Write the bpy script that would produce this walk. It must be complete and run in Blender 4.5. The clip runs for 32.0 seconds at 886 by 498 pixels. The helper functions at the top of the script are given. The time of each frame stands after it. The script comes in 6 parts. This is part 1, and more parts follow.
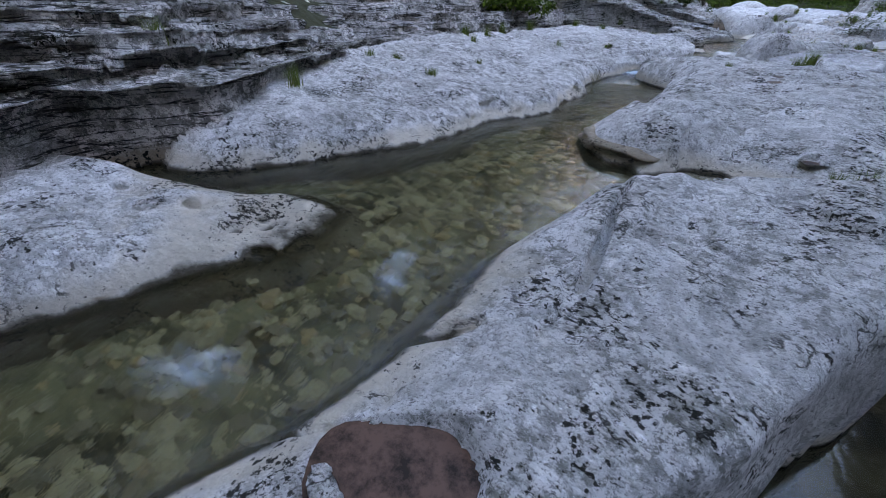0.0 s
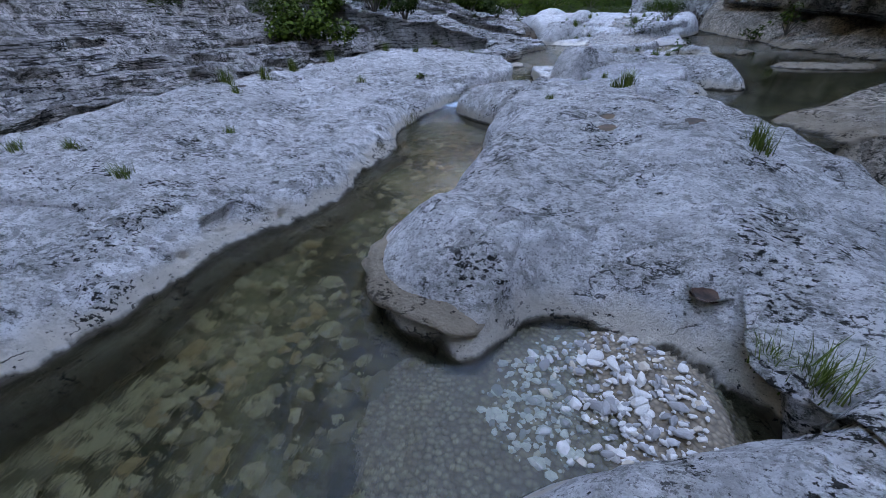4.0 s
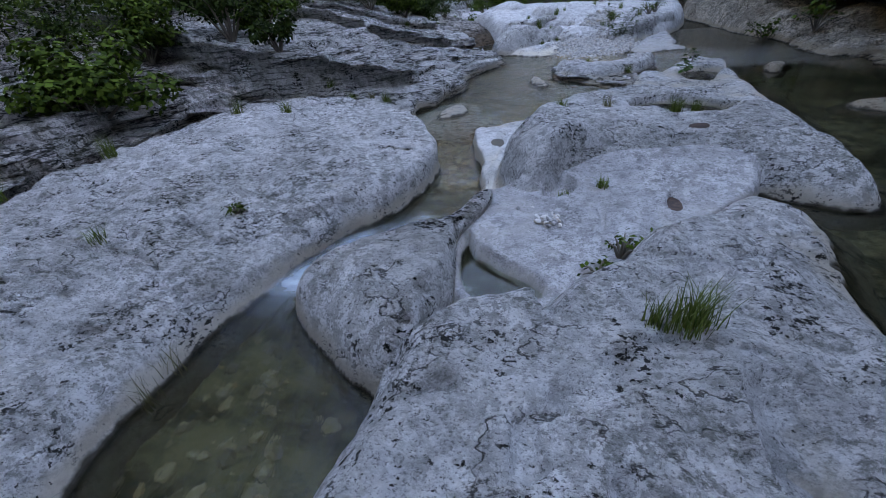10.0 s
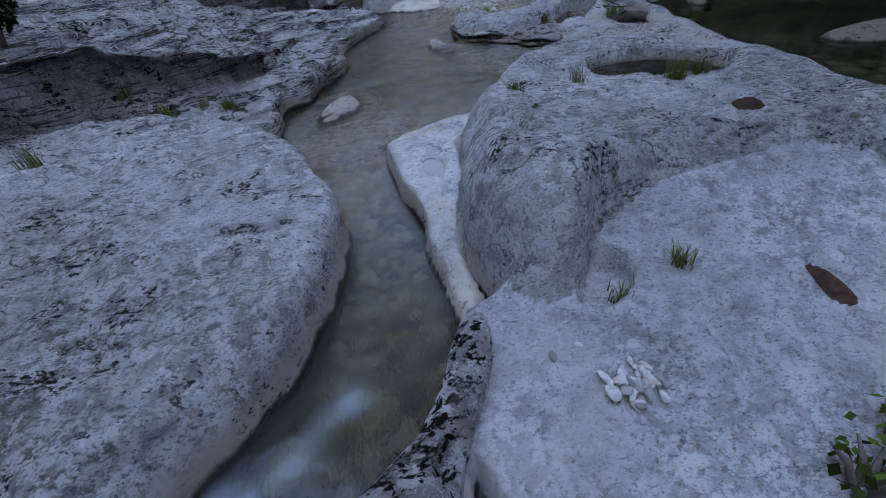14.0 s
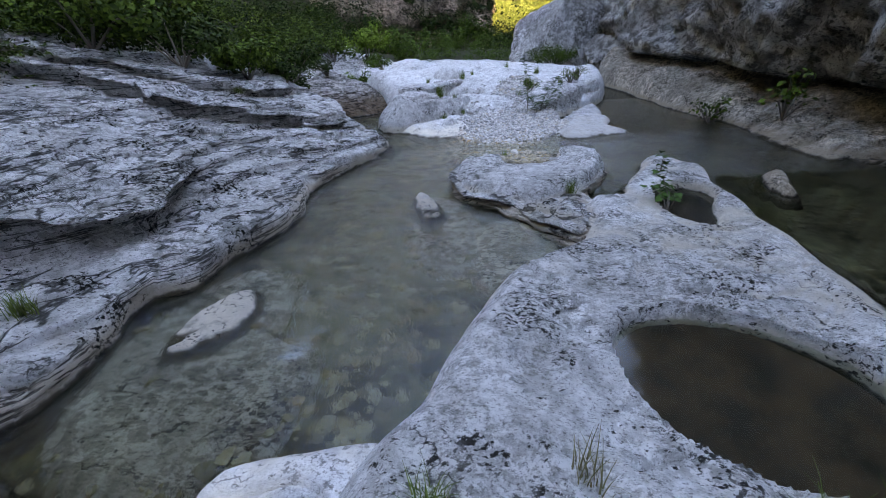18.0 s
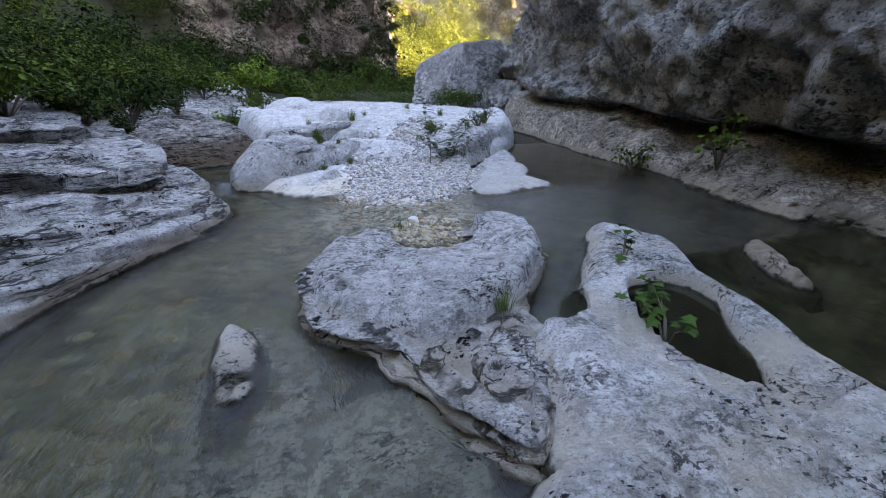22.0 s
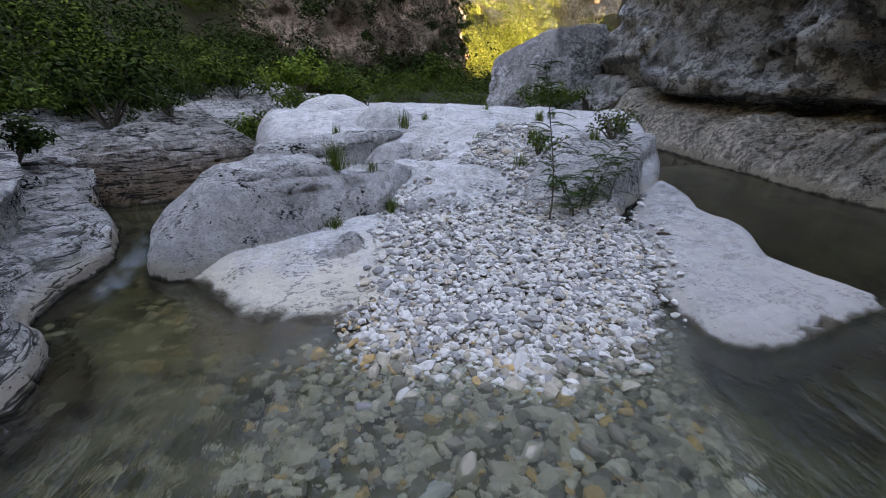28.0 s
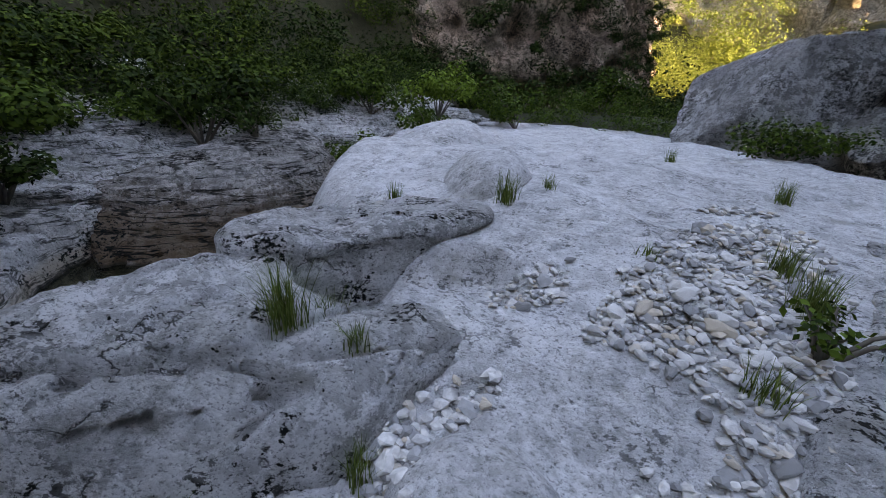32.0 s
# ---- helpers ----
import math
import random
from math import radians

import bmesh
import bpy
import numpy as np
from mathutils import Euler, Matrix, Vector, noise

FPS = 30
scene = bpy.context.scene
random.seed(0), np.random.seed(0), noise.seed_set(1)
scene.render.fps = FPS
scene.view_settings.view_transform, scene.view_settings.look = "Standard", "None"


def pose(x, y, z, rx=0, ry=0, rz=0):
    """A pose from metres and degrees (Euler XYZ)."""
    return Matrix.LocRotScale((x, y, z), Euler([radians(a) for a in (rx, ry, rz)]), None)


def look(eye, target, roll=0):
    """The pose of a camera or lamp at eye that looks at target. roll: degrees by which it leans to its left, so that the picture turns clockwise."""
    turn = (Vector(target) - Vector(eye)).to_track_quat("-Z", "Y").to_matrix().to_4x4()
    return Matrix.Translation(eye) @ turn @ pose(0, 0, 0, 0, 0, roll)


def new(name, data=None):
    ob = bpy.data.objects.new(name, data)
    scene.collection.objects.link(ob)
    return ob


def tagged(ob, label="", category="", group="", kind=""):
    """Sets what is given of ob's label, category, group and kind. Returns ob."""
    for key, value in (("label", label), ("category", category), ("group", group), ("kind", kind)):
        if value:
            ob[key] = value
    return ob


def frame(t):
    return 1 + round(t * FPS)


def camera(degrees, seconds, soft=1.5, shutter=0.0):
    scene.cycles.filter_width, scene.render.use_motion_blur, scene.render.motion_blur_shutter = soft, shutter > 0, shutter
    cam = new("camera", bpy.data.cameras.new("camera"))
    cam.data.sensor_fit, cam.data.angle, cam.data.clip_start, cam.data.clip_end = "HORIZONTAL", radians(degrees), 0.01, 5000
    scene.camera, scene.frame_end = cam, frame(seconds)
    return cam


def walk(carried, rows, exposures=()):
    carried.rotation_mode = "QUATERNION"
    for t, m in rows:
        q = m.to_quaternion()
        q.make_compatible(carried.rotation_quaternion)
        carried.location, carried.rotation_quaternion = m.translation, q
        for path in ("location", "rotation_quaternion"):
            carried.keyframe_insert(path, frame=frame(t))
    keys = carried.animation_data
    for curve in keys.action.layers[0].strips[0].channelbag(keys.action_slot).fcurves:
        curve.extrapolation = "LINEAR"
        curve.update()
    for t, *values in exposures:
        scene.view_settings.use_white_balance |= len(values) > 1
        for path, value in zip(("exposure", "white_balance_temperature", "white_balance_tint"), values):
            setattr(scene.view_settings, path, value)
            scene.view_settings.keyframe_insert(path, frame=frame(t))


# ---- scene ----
cam = camera(97.25, 32.0, 0.9)
PATH = [
    (0, (-0.400, -1.442, 1.226), (-1.569, 0.797, -0.393), 1.44),
    (0.5, (-0.367, -1.360, 1.233), (-1.279, 1.061, -0.286), 1.46),
    (1, (-0.306, -1.120, 1.177), (-1.009, 1.421, -0.255), 1.42),
    (1.5, (-0.274, -0.734, 1.155), (-0.825, 1.870, -0.229), 1.02),
    (2, (-0.325, -0.281, 1.130), (-0.757, 2.347, -0.251), 0.55),
    (2.5, (-0.297, 0.173, 1.198), (-0.637, 2.792, -0.226), -0.12),
    (3, (-0.271, 0.555, 1.291), (-0.566, 3.149, -0.186), -0.95),
    (3.5, (-0.276, 0.913, 1.345), (-0.587, 3.477, -0.181), -1.62),
    (4, (-0.209, 1.275, 1.415), (-0.612, 3.813, -0.132), -2.16),
    (4.5, (-0.091, 1.620, 1.475), (-0.652, 4.129, -0.071), -2.34),
    (6.5, (0.461, 3.126, 1.421), (-0.569, 5.528, -0.051), -0.08),
    (7, (0.492, 3.618, 1.474), (-0.467, 6.037, -0.020), -0.91),
    (7.5, (0.453, 4.092, 1.559), (-0.364, 6.542, 0.033), -1.96),
    (8, (0.424, 4.565, 1.679), (-0.230, 7.042, 0.118), -3.25),
    (8.5, (0.473, 5.033, 1.784), (-0.028, 7.535, 0.206), -4.53),
    (9, (0.447, 5.437, 1.833), (0.076, 7.953, 0.241), -5.24),
    (9.5, (0.451, 5.871, 1.894), (0.157, 8.387, 0.287), -5.45),
    (10, (0.510, 6.328, 1.967), (0.242, 8.836, 0.343), -5.22),
    (10.5, (0.558, 6.771, 1.979), (0.282, 9.251, 0.314), -5.05),
    (11, (0.593, 7.164, 1.967), (0.300, 9.610, 0.255), -5.23),
    (11.5, (0.439, 7.495, 1.867), (0.169, 9.885, 0.074), -5.70),
    (12, (0.304, 7.782, 1.858), (0.099, 10.108, -0.025), -6.78),
    (12.5, (0.232, 8.060, 1.819), (0.133, 10.335, -0.134), -7.95),
    (13, (0.216, 8.296, 1.787), (0.258, 10.537, -0.208), -8.98),
    (13.5, (0.273, 8.583, 1.764), (0.475, 10.829, -0.213), -9.34),
    (14, (0.326, 8.858, 1.759), (0.692, 11.149, -0.143), -8.89),
    (14.5, (0.329, 9.166, 1.689), (0.815, 11.559, -0.053), -8.05),
    (15, (0.506, 9.521, 1.611), (1.015, 12.092, 0.151), -6.32),
    (15.5, (0.867, 9.833, 1.589), (1.316, 12.539, 0.374), -4.14),
    (17.5, (1.667, 11.133, 1.972), (1.921, 13.808, 0.637), -2.19),
    (18, (1.813, 11.521, 2.054), (2.078, 14.162, 0.656), -2.22),
    (18.5, (1.931, 11.884, 2.051), (2.252, 14.505, 0.629), -1.57),
    (19, (2.022, 12.249, 2.044), (2.452, 14.873, 0.655), -0.26),
    (19.5, (2.142, 12.593, 2.019), (2.732, 15.234, 0.723), 1.06),
    (20, (2.209, 12.946, 1.963), (2.975, 15.595, 0.780), 1.60),
    (20.5, (2.282, 13.215, 1.928), (3.202, 15.841, 0.807), 1.36),
    (21, (2.444, 13.485, 1.885), (3.440, 16.095, 0.790), 0.43),
    (21.5, (2.601, 13.774, 1.864), (3.593, 16.380, 0.755), -0.19),
    (22, (2.812, 14.072, 1.802), (3.703, 16.696, 0.654), -0.40),
    (22.5, (3.158, 14.363, 1.723), (3.877, 17.019, 0.527), -0.17),
    (23, (3.491, 14.671, 1.708), (4.020, 17.352, 0.469), 0.73),
    (23.5, (3.761, 14.933, 1.755), (4.082, 17.626, 0.473), 1.56),
    (24, (4.047, 15.183, 1.763), (4.177, 17.871, 0.437), 2.16),
    (24.5, (4.122, 15.444, 1.755), (4.088, 18.118, 0.395), 2.32),
    (26.5, (3.771, 17.372, 1.657), (3.755, 20.125, 0.466), 0.61),
    (27, (3.641, 17.749, 1.614), (3.790, 20.527, 0.493), -0.15),
    (27.5, (3.510, 18.151, 1.541), (3.845, 20.923, 0.443), -0.62),
    (28, (3.543, 18.590, 1.529), (4.017, 21.333, 0.411), -0.52),
    (28.5, (3.645, 19.071, 1.494), (4.167, 21.798, 0.359), -0.08),
    (29, (3.774, 19.537, 1.468), (4.264, 22.278, 0.351), 0.61),
    (29.5, (4.051, 19.918, 1.482), (4.449, 22.696, 0.422), 1.16),
    (30, (4.279, 20.256, 1.548), (4.605, 23.068, 0.554), 1.54),
    (30.5, (4.355, 20.812, 1.565), (4.591, 23.651, 0.626), 1.45),
    (31, (4.408, 21.207, 1.699), (4.504, 24.057, 0.767), 1.75),
    (31.5, (4.444, 21.600, 1.806), (4.281, 24.432, 0.830), 2.11),
    (32, (4.290, 21.860, 1.853), (3.709, 24.606, 0.794), 2.57),
]
# seconds, stops, white balance, tint
LIGHT = [(0, 3.7, 7850, 18), (2, 3.6, 7350, 19), (4, 3.55, 7250, 19), (7, 3.4, 6950, 20), (9, 3.3, 7450, 18), (11, 3.17, 7600, 18), (13, 2.67, 7100, 20), (14.2, 3.02, 7250, 20), (15.5, 3.3, 7650, 18), (19, 3.75, 7800, 19), (24, 3.65, 8200, 19), (27, 3.5, 8950, 20), (30, 3.3, 8650, 20), (32, 3.1, 8350, 19)]
walk(cam, [(t, look(e, g, r)) for t, e, g, r in PATH], LIGHT)

# ---- sky, sun ----
SUN = Vector((0.80, -0.25, 0.56)).normalized()
world = bpy.data.worlds.new("sky")
scene.world = world
world.use_nodes = True
wt = world.node_tree
sky = wt.nodes.new("ShaderNodeTexSky")
sky.sky_type = "NISHITA"
sky.sun_disc = False
sky.sun_elevation = math.asin(SUN.z)
sky.sun_rotation = math.atan2(SUN.x, SUN.y)
wt.links.new(sky.outputs[0], wt.nodes["Background"].inputs[0])
wt.nodes["Background"].inputs[1].default_value = 0.15
sun = new("sun", bpy.data.lights.new("sun", "SUN"))
sun.data.energy, sun.data.angle, sun.data.color = 4.5, radians(0.5), (1.0, 0.83, 0.58)
sun.matrix_world = look(SUN * 80, (0, 0, 0))


# ---- noise and shape helpers ----
def hash2(i, j, k):
    h = np.sin(i * 127.1 + j * 311.7 + k * 74.7) * 43758.5453
    return h - np.floor(h)


def vnoise(x, y, k=0.0):
    i, j = np.floor(x), np.floor(y)
    u, v = x - i, y - j
    u, v = u * u * (3 - 2 * u), v * v * (3 - 2 * v)
    a, b = hash2(i, j, k), hash2(i + 1, j, k)
    c, d = hash2(i, j + 1, k), hash2(i + 1, j + 1, k)
    return (a + (b - a) * u) * (1 - v) + (c + (d - c) * u) * v - 0.5


def fbm(x, y, size, octaves=4, k=0.0, fall=0.5):
    out, amp, f = 0.0, 1.0, 1.0 / size
    for o in range(octaves):
        out = out + amp * vnoise(x * f + 17.3 * o, y * f - 9.1 * o, k + o)
        amp, f = amp * fall, f * 2.03
    return out


def step(a, b, v):
    s = np.clip((v - a) / (b - a), 0, 1)
    return s * s * (3 - 2 * s)


def vnoise3(x, y, z, k=0.0):
    n = np.floor(z)
    w = z - n
    w = w * w * (3 - 2 * w)
    out = np.zeros(x.shape)
    i, j = np.floor(x), np.floor(y)
    u, v = x - i, y - j
    u, v = u * u * (3 - 2 * u), v * v * (3 - 2 * v)
    for dz in (0, 1):
        kk = k + 5.37 * (n + dz)
        a, b = hash2(i, j, kk), hash2(i + 1, j, kk)
        c, d = hash2(i, j + 1, kk), hash2(i + 1, j + 1, kk)
        out += ((a + (b - a) * u) * (1 - v) + (c + (d - c) * u) * v) * (w if dz else 1 - w)
    return out - 0.5


def rounded(poly, times=2):
    p = np.array(poly, float)
    for _ in range(times):
        q = np.roll(p, -1, 0)
        p = np.stack([0.75 * p + 0.25 * q, 0.25 * p + 0.75 * q], 1).reshape(-1, 2)
    return p


def inside_depth(px, py, poly):
    """Signed distance to a rounded outline, positive inside."""
    p = rounded(poly)
    best, odd = np.full(px.shape, 1e9), np.zeros(px.shape, bool)
    for (ax, ay), (bx, by) in zip(p, np.roll(p, -1, 0)):
        dx, dy = bx - ax, by - ay
        s = np.clip(((px - ax) * dx + (py - ay) * dy) / (dx * dx + dy * dy + 1e-12), 0, 1)
        best = np.minimum(best, (px - ax - s * dx) ** 2 + (py - ay - s * dy) ** 2)
        if dy:
            odd ^= ((ay > py) != (by > py)) & (px < dx * (py - ay) / dy + ax)
    return np.sqrt(best) * np.where(odd, 1, -1)


# ---- the land: one sheet of heights, finest along the walk ----
def steps_out(fine, near, grow, far):
    v, d = [0.0], fine
    while v[-1] < far:
        if v[-1] > near:
            d *= grow
        v.append(v[-1] + d)
    return v


side = steps_out(0.026, 3.2, 1.055, 75.0)
wide = steps_out(0.026, 4.6, 1.03, 75.0)
cols = np.array([-v for v in wide[:0:-1]] + side)
rows_up = steps_out(0.026, 23.0, 1.045, 190.0)
rows_dn = steps_out(0.026, 5.5, 1.07, 60.0)
rows = np.array([-v for v in rows_dn[:0:-1]] + rows_up) + 2.5
centre = np.interp(rows, [-60, 5, 9, 13, 17, 22, 40, 60, 200], [-0.6, -0.4, 0.1, 1.2, 3.2, 4.0, 6.0, 9.0, 14.0])
GX, GY = cols[None, :] + centre[:, None], np.repeat(rows[:, None], len(cols), 1)
WX = GX + 0.12 * fbm(GX, GY, 1.1, 3, 3.0)
WY = GY + 0.12 * fbm(GX, GY, 1.1, 3, 8.0)


def level(x, y):
    """The water's level: the stream falls towards low y; a still pool lies beyond the rocks on the high-x side."""
    stream = np.interp(y, [-6, -1.6, -0.3, 0.6, 8.2, 9.9, 12, 16], [-0.55, -0.48, -0.30, -0.22, -0.22, -0.05, -0.05, 0.0])
    spine = np.interp(y, [-6, 0, 2, 6, 10, 15, 17, 17.5], [-1.5, -0.2, 1.0, 1.6, 2.2, 4.5, 5.0, 90.0])
    pool = np.where(y > 6.2, 0.0, -0.85)
    return np.where(x > spine, pool, stream)


WL = level(GX, GY)
BED = WL - 0.30 - 0.5 * (WL < -0.8) + 0.16 * fbm(GX, GY, 0.9, 3, 21.0)
BED = BED - 0.22 * step(5.8, 7.2, GX) * step(12, 14, GY) - 0.2 * step(1.0, 1.6, GY) * (1 - step(6.5, 7.5, GY)) * (1 - step(-2.4, -1.7, GX))
ford = step(18.3, 19.3, GY) * (1 - step(20.6, 21.4, GY)) * step(2.0, 3.3, GX) * (1 - step(4.9, 5.5, GX))
BED = BED * (1 - ford) + ford * (-0.07 + 0.04 * fbm(GX, GY, 0.3, 2, 5.0))
# valley sides
xl = np.interp(GY, [-60, 0, 14, 22, 30, 40, 55, 80, 200], [-7, -6.5, -6.0, -4.0, -2.5, -1.0, 3, 8, 8])
BED = np.maximum(BED, np.minimum(0.3 + 0.62 * (xl - GX) + 1.7 * np.maximum(0, xl - GX - 6) + 1.6 * fbm(GX, GY, 5, 3, 2.0), 62))
xr = np.interp(GY, [-60, 5, 20, 30, 40, 55, 90, 200], [10, 12.5, 13, 15.5, 19, 24, 44, 60])
tall = np.interp(GY, [-60, 45, 66, 80], [42, 42, 34, 14])
BED = np.maximum(BED, np.minimum(0.6 + 4.0 * (GX - xr), tall) + 2.0 * fbm(GX, GY, 6, 2, 4.0) * (GX > xr))
BED = np.maximum(BED, np.where(GY > 40, np.minimum(0.5 * (GY - 40) - 1.5, 1.4) + np.minimum(0.55 * np.maximum(0, GY - 90) + 1.3 * np.maximum(0, GY - 106), 42) + 1.5 * fbm(GX, GY, 7, 3, 6.0) * step(40, 60, GY), -9))
# slope behind the walk's start, out of view, added to cut off low sky
BED = np.maximum(BED, np.minimum(1.6 * (-9 - GY), 50))
H, OWNER = BED.copy(), np.zeros(GX.shape, int)
OX, OY = np.zeros(GX.shape), np.zeros(GX.shape)
ROCKS = [("ground", "grey-brown stream bed and earthy valley floor", "ground")]


def pick(poly, margin):
    p = np.array(poly)
    lo, hi = p.min(0) - margin, p.max(0) + margin
    return np.nonzero((GX > lo[0]) & (GX < hi[0]) & (GY > lo[1]) & (GY < hi[1]))


def rock(name, label, poly, top, r=0.3, power=1.8, lean=0.0, base=-0.45, rough=1.0, beds=0.0, tuck=0.85, category="rock"):
    """Raise a rock within an outline. top(x, y): its upper side; r: how wide its edge rounds; lean: how far the rim hangs over; beds: height of its layers."""
    idx = pick(poly, 0.5)
    x, y = GX[idx], GY[idx]
    d = inside_depth(WX[idx], WY[idx], poly)
    w = r(x, y) if callable(r) else r
    z = top(x, y) + 0.0 * x
    ridge = np.abs(fbm(x, y, 0.5, 3, 33.0)) * 0.10 - 0.02
    z = z + rough * (0.10 * fbm(x, y, 1.0, 3, 31.0) - ridge * (0.5 + vnoise(x / 1.3, y / 1.3, 6.0)) + 0.045 * fbm(x, y, 0.22, 3, 37.0) * (0.35 + step(-0.1, 0.25, vnoise(x / 0.8, y / 0.8, 5.0))))
    share = np.clip((WL[idx] - base) / np.maximum(z - base, 0.05), 0, 0.9)
    d = d + w * (1 - (1 - share ** power) ** (1.0 / power)) * tuck
    s = np.clip(d / w, 0, 1)
    z = base + (z - base) * (1 - (1 - s) ** power) ** (1.0 / power)
    if beds:
        q = (z + 0.05 * y + 0.55 * fbm(x, y, 4.0, 3, 12.0) + 0.05 * fbm(x, y, 0.5, 2, 14.0)) / beds
        q = q + 0.35 * vnoise(np.floor(q) * 3.1, np.floor(q) * 1.7, 4.0)
        f = q - np.floor(q)
        some = 0.45 + 0.55 * step(-0.2, 0.12, vnoise(x / 2.3, y / 2.3, 16.0))
        cut = (f < 0.52) * 0.5 * f + (f >= 0.52) * (0.5 * f + 0.5) - f
        slit = 0.8 * step(0.34, 0.48, f) * (1 - step(0.50, 0.54, f)) * step(-0.25, 0.1, vnoise(x / 1.1, y / 1.1, 15.0))
        z = z + (cut * 0.9 * some - slit * some) * beds * step(0.1, 0.5, s)
    win = (d > 0) & (z > H[idx])
    i, j = idx[0][win], idx[1][win]
    H[i, j] = z[win]
    if name:
        OWNER[i, j] = len(ROCKS)
        ROCKS.append((name, label, category))
    OX[i, j], OY[i, j] = 0.0, 0.0
    m = win & (d < (0.8 * w + 0.5 if lean else 0.05))
    e, px, py = 1e-2, WX[idx][m], WY[idx][m]
    dx = inside_depth(px + e, py, poly) - d[m]
    dy = inside_depth(px, py + e, poly) - d[m]
    n = np.sqrt(dx * dx + dy * dy) + 1e-9
    wm = w[m] if np.ndim(w) else w
    a = (lean + 0.40 * np.minimum(wm, 0.35)) * step(0.0, 0.8, s[m]) * (1 - step(0.8 * wm, 0.8 * wm + 0.5, d[m])) * (0.7 + 0.6 * (vnoise(x[m] / 0.7, y[m] / 0.7, 9.0) + 0.5))
    a = a + d[m] * (1 - step(0.02, 0.05, d[m]))
    OX[idx[0][m], idx[1][m]], OY[idx[0][m], idx[1][m]] = -dx / n * a, -dy / n * a


def bump(x0, y0, rx, ry, h, turn=0.0):
    c, s_ = math.cos(radians(turn)), math.sin(radians(turn))
    u, v = (GX - x0) * c + (GY - y0) * s_, -(GX - x0) * s_ + (GY - y0) * c
    q = np.maximum(0, 1 - (u / rx) ** 2 - (v / ry) ** 2)
    H[:] = H + h * q * q * (3 - 2 * q)


POOLS = []
CALM = np.ones(GX.shape)


def hollow(poly, floor, r=0.12, wet=0.0, label=""):
    """Sink a basin with a flat floor into the rock; wet: how deep water stands in it."""
    if wet:
        near = pick(poly, 0.0)
        rim = H[near][np.abs(inside_depth(GX[near], GY[near], poly)) < 0.04]
        floor = (float(np.percentile(rim, 15)) if len(rim) else floor + wet) - wet - 0.008
        POOLS.append((poly, floor + wet, label))
    idx = pick(poly, 0.2)
    d = inside_depth(GX[idx], GY[idx], poly) if wet else inside_depth(WX[idx], WY[idx], poly)
    s = np.sqrt(np.clip(d / r, 0, 1))
    CALM[idx] = np.minimum(CALM[idx], 1 - step(-0.05, 0.0, d)) if wet else CALM[idx]
    if wet:
        OX[idx], OY[idx] = np.where(d > -0.05, 0, OX[idx]), np.where(d > -0.05, 0, OY[idx])
    z = H[idx]
    H[idx] = np.where(d > 0, np.minimum(z, z + (floor + 0.02 * fbm(GX[idx], GY[idx], 0.3, 2, 3.0) - z) * s), z)

def terraces(name, label, edge, heights_, shifts, slope, seed, far=-16.0, lean=0.2, r=0.13, jag=0.16, thick=0.10):
    """A stack of overhanging beds climbing away from an edge in plan towards low x: each bed is a rock of its own."""
    rng = random.Random(seed)
    e = np.array(edge, float)
    run = np.concatenate([[0], np.cumsum(np.hypot(*np.diff(e, axis=0).T))])
    for z0, sh in zip(heights_, shifts):
        u = np.arange(0, run[-1] + 0.01, 0.42)
        x, y = np.interp(u, run, e[:, 0]) - sh, np.interp(u, run, e[:, 1])
        pts = [(a + rng.uniform(-jag, jag) - (0.25 if rng.random() < 0.12 else 0), b + rng.uniform(-0.1, 0.1)) for a, b in zip(x, y)]
        pts += [(far, y[-1] + 0.6), (far, y[0] - 0.6)]
        rock(name, label, pts, lambda a, b, z0=z0, sh=sh: z0 + slope * (np.interp(b, e[:, 1], e[:, 0]) - sh - a), r=r, power=3.0, lean=lean, base=z0 - thick - 0.25, rough=1.2, beds=0.11, tuck=0.0)


# low-x bank
rock("left_bank_slab", "broad sloping slab of pitted pale grey limestone beside the stream",
     [(-4.2, 0.2), (-3.1, 1.7), (-2.65, 2.75), (-2.45, 3.9), (-1.95, 4.3), (-1.8, 5.0), (-1.85, 5.5), (-1.72, 6.6), (-1.85, 7.4), (-1.75, 8.1), (-1.55, 8.75),
      (-1.2, 9.2), (-0.85, 9.6), (-0.45, 10.1), (-0.15, 10.8), (-0.03, 11.4), (-0.12, 12.0), (-0.4, 12.9), (-1.4, 13.7), (-2.8, 14.2), (-4.6, 12.4),
      (-4.9, 9.5), (-5.8, 6.5), (-6.2, 3.5), (-5.6, 1.2)],
     lambda x, y: 0.05 - (0.17 - 0.11 * step(7.5, 10, y)) * (x + 2.5) + 0.045 * (y - 5) + 0.12 * step(8.5, 10.5, y),
     r=lambda x, y: 0.75 - 0.50 * step(6.5, 9.5, y), lean=0.10, base=-0.5)
rock("tongue_slab", "low tongue of pale limestone washed by the stream",
     [(-6.2, 0.1), (-4.16, 0.32), (-3.39, 0.49), (-2.85, 0.72), (-2.2, 0.72), (-2.3, 0.28), (-2.32, -0.05), (-2.61, -0.26), (-3.2, -1.18), (-4.2, -2.2), (-6.5, -2.6)],
     lambda x, y: -0.16 - 0.08 * (x + 2.6), r=0.5, base=-0.6)
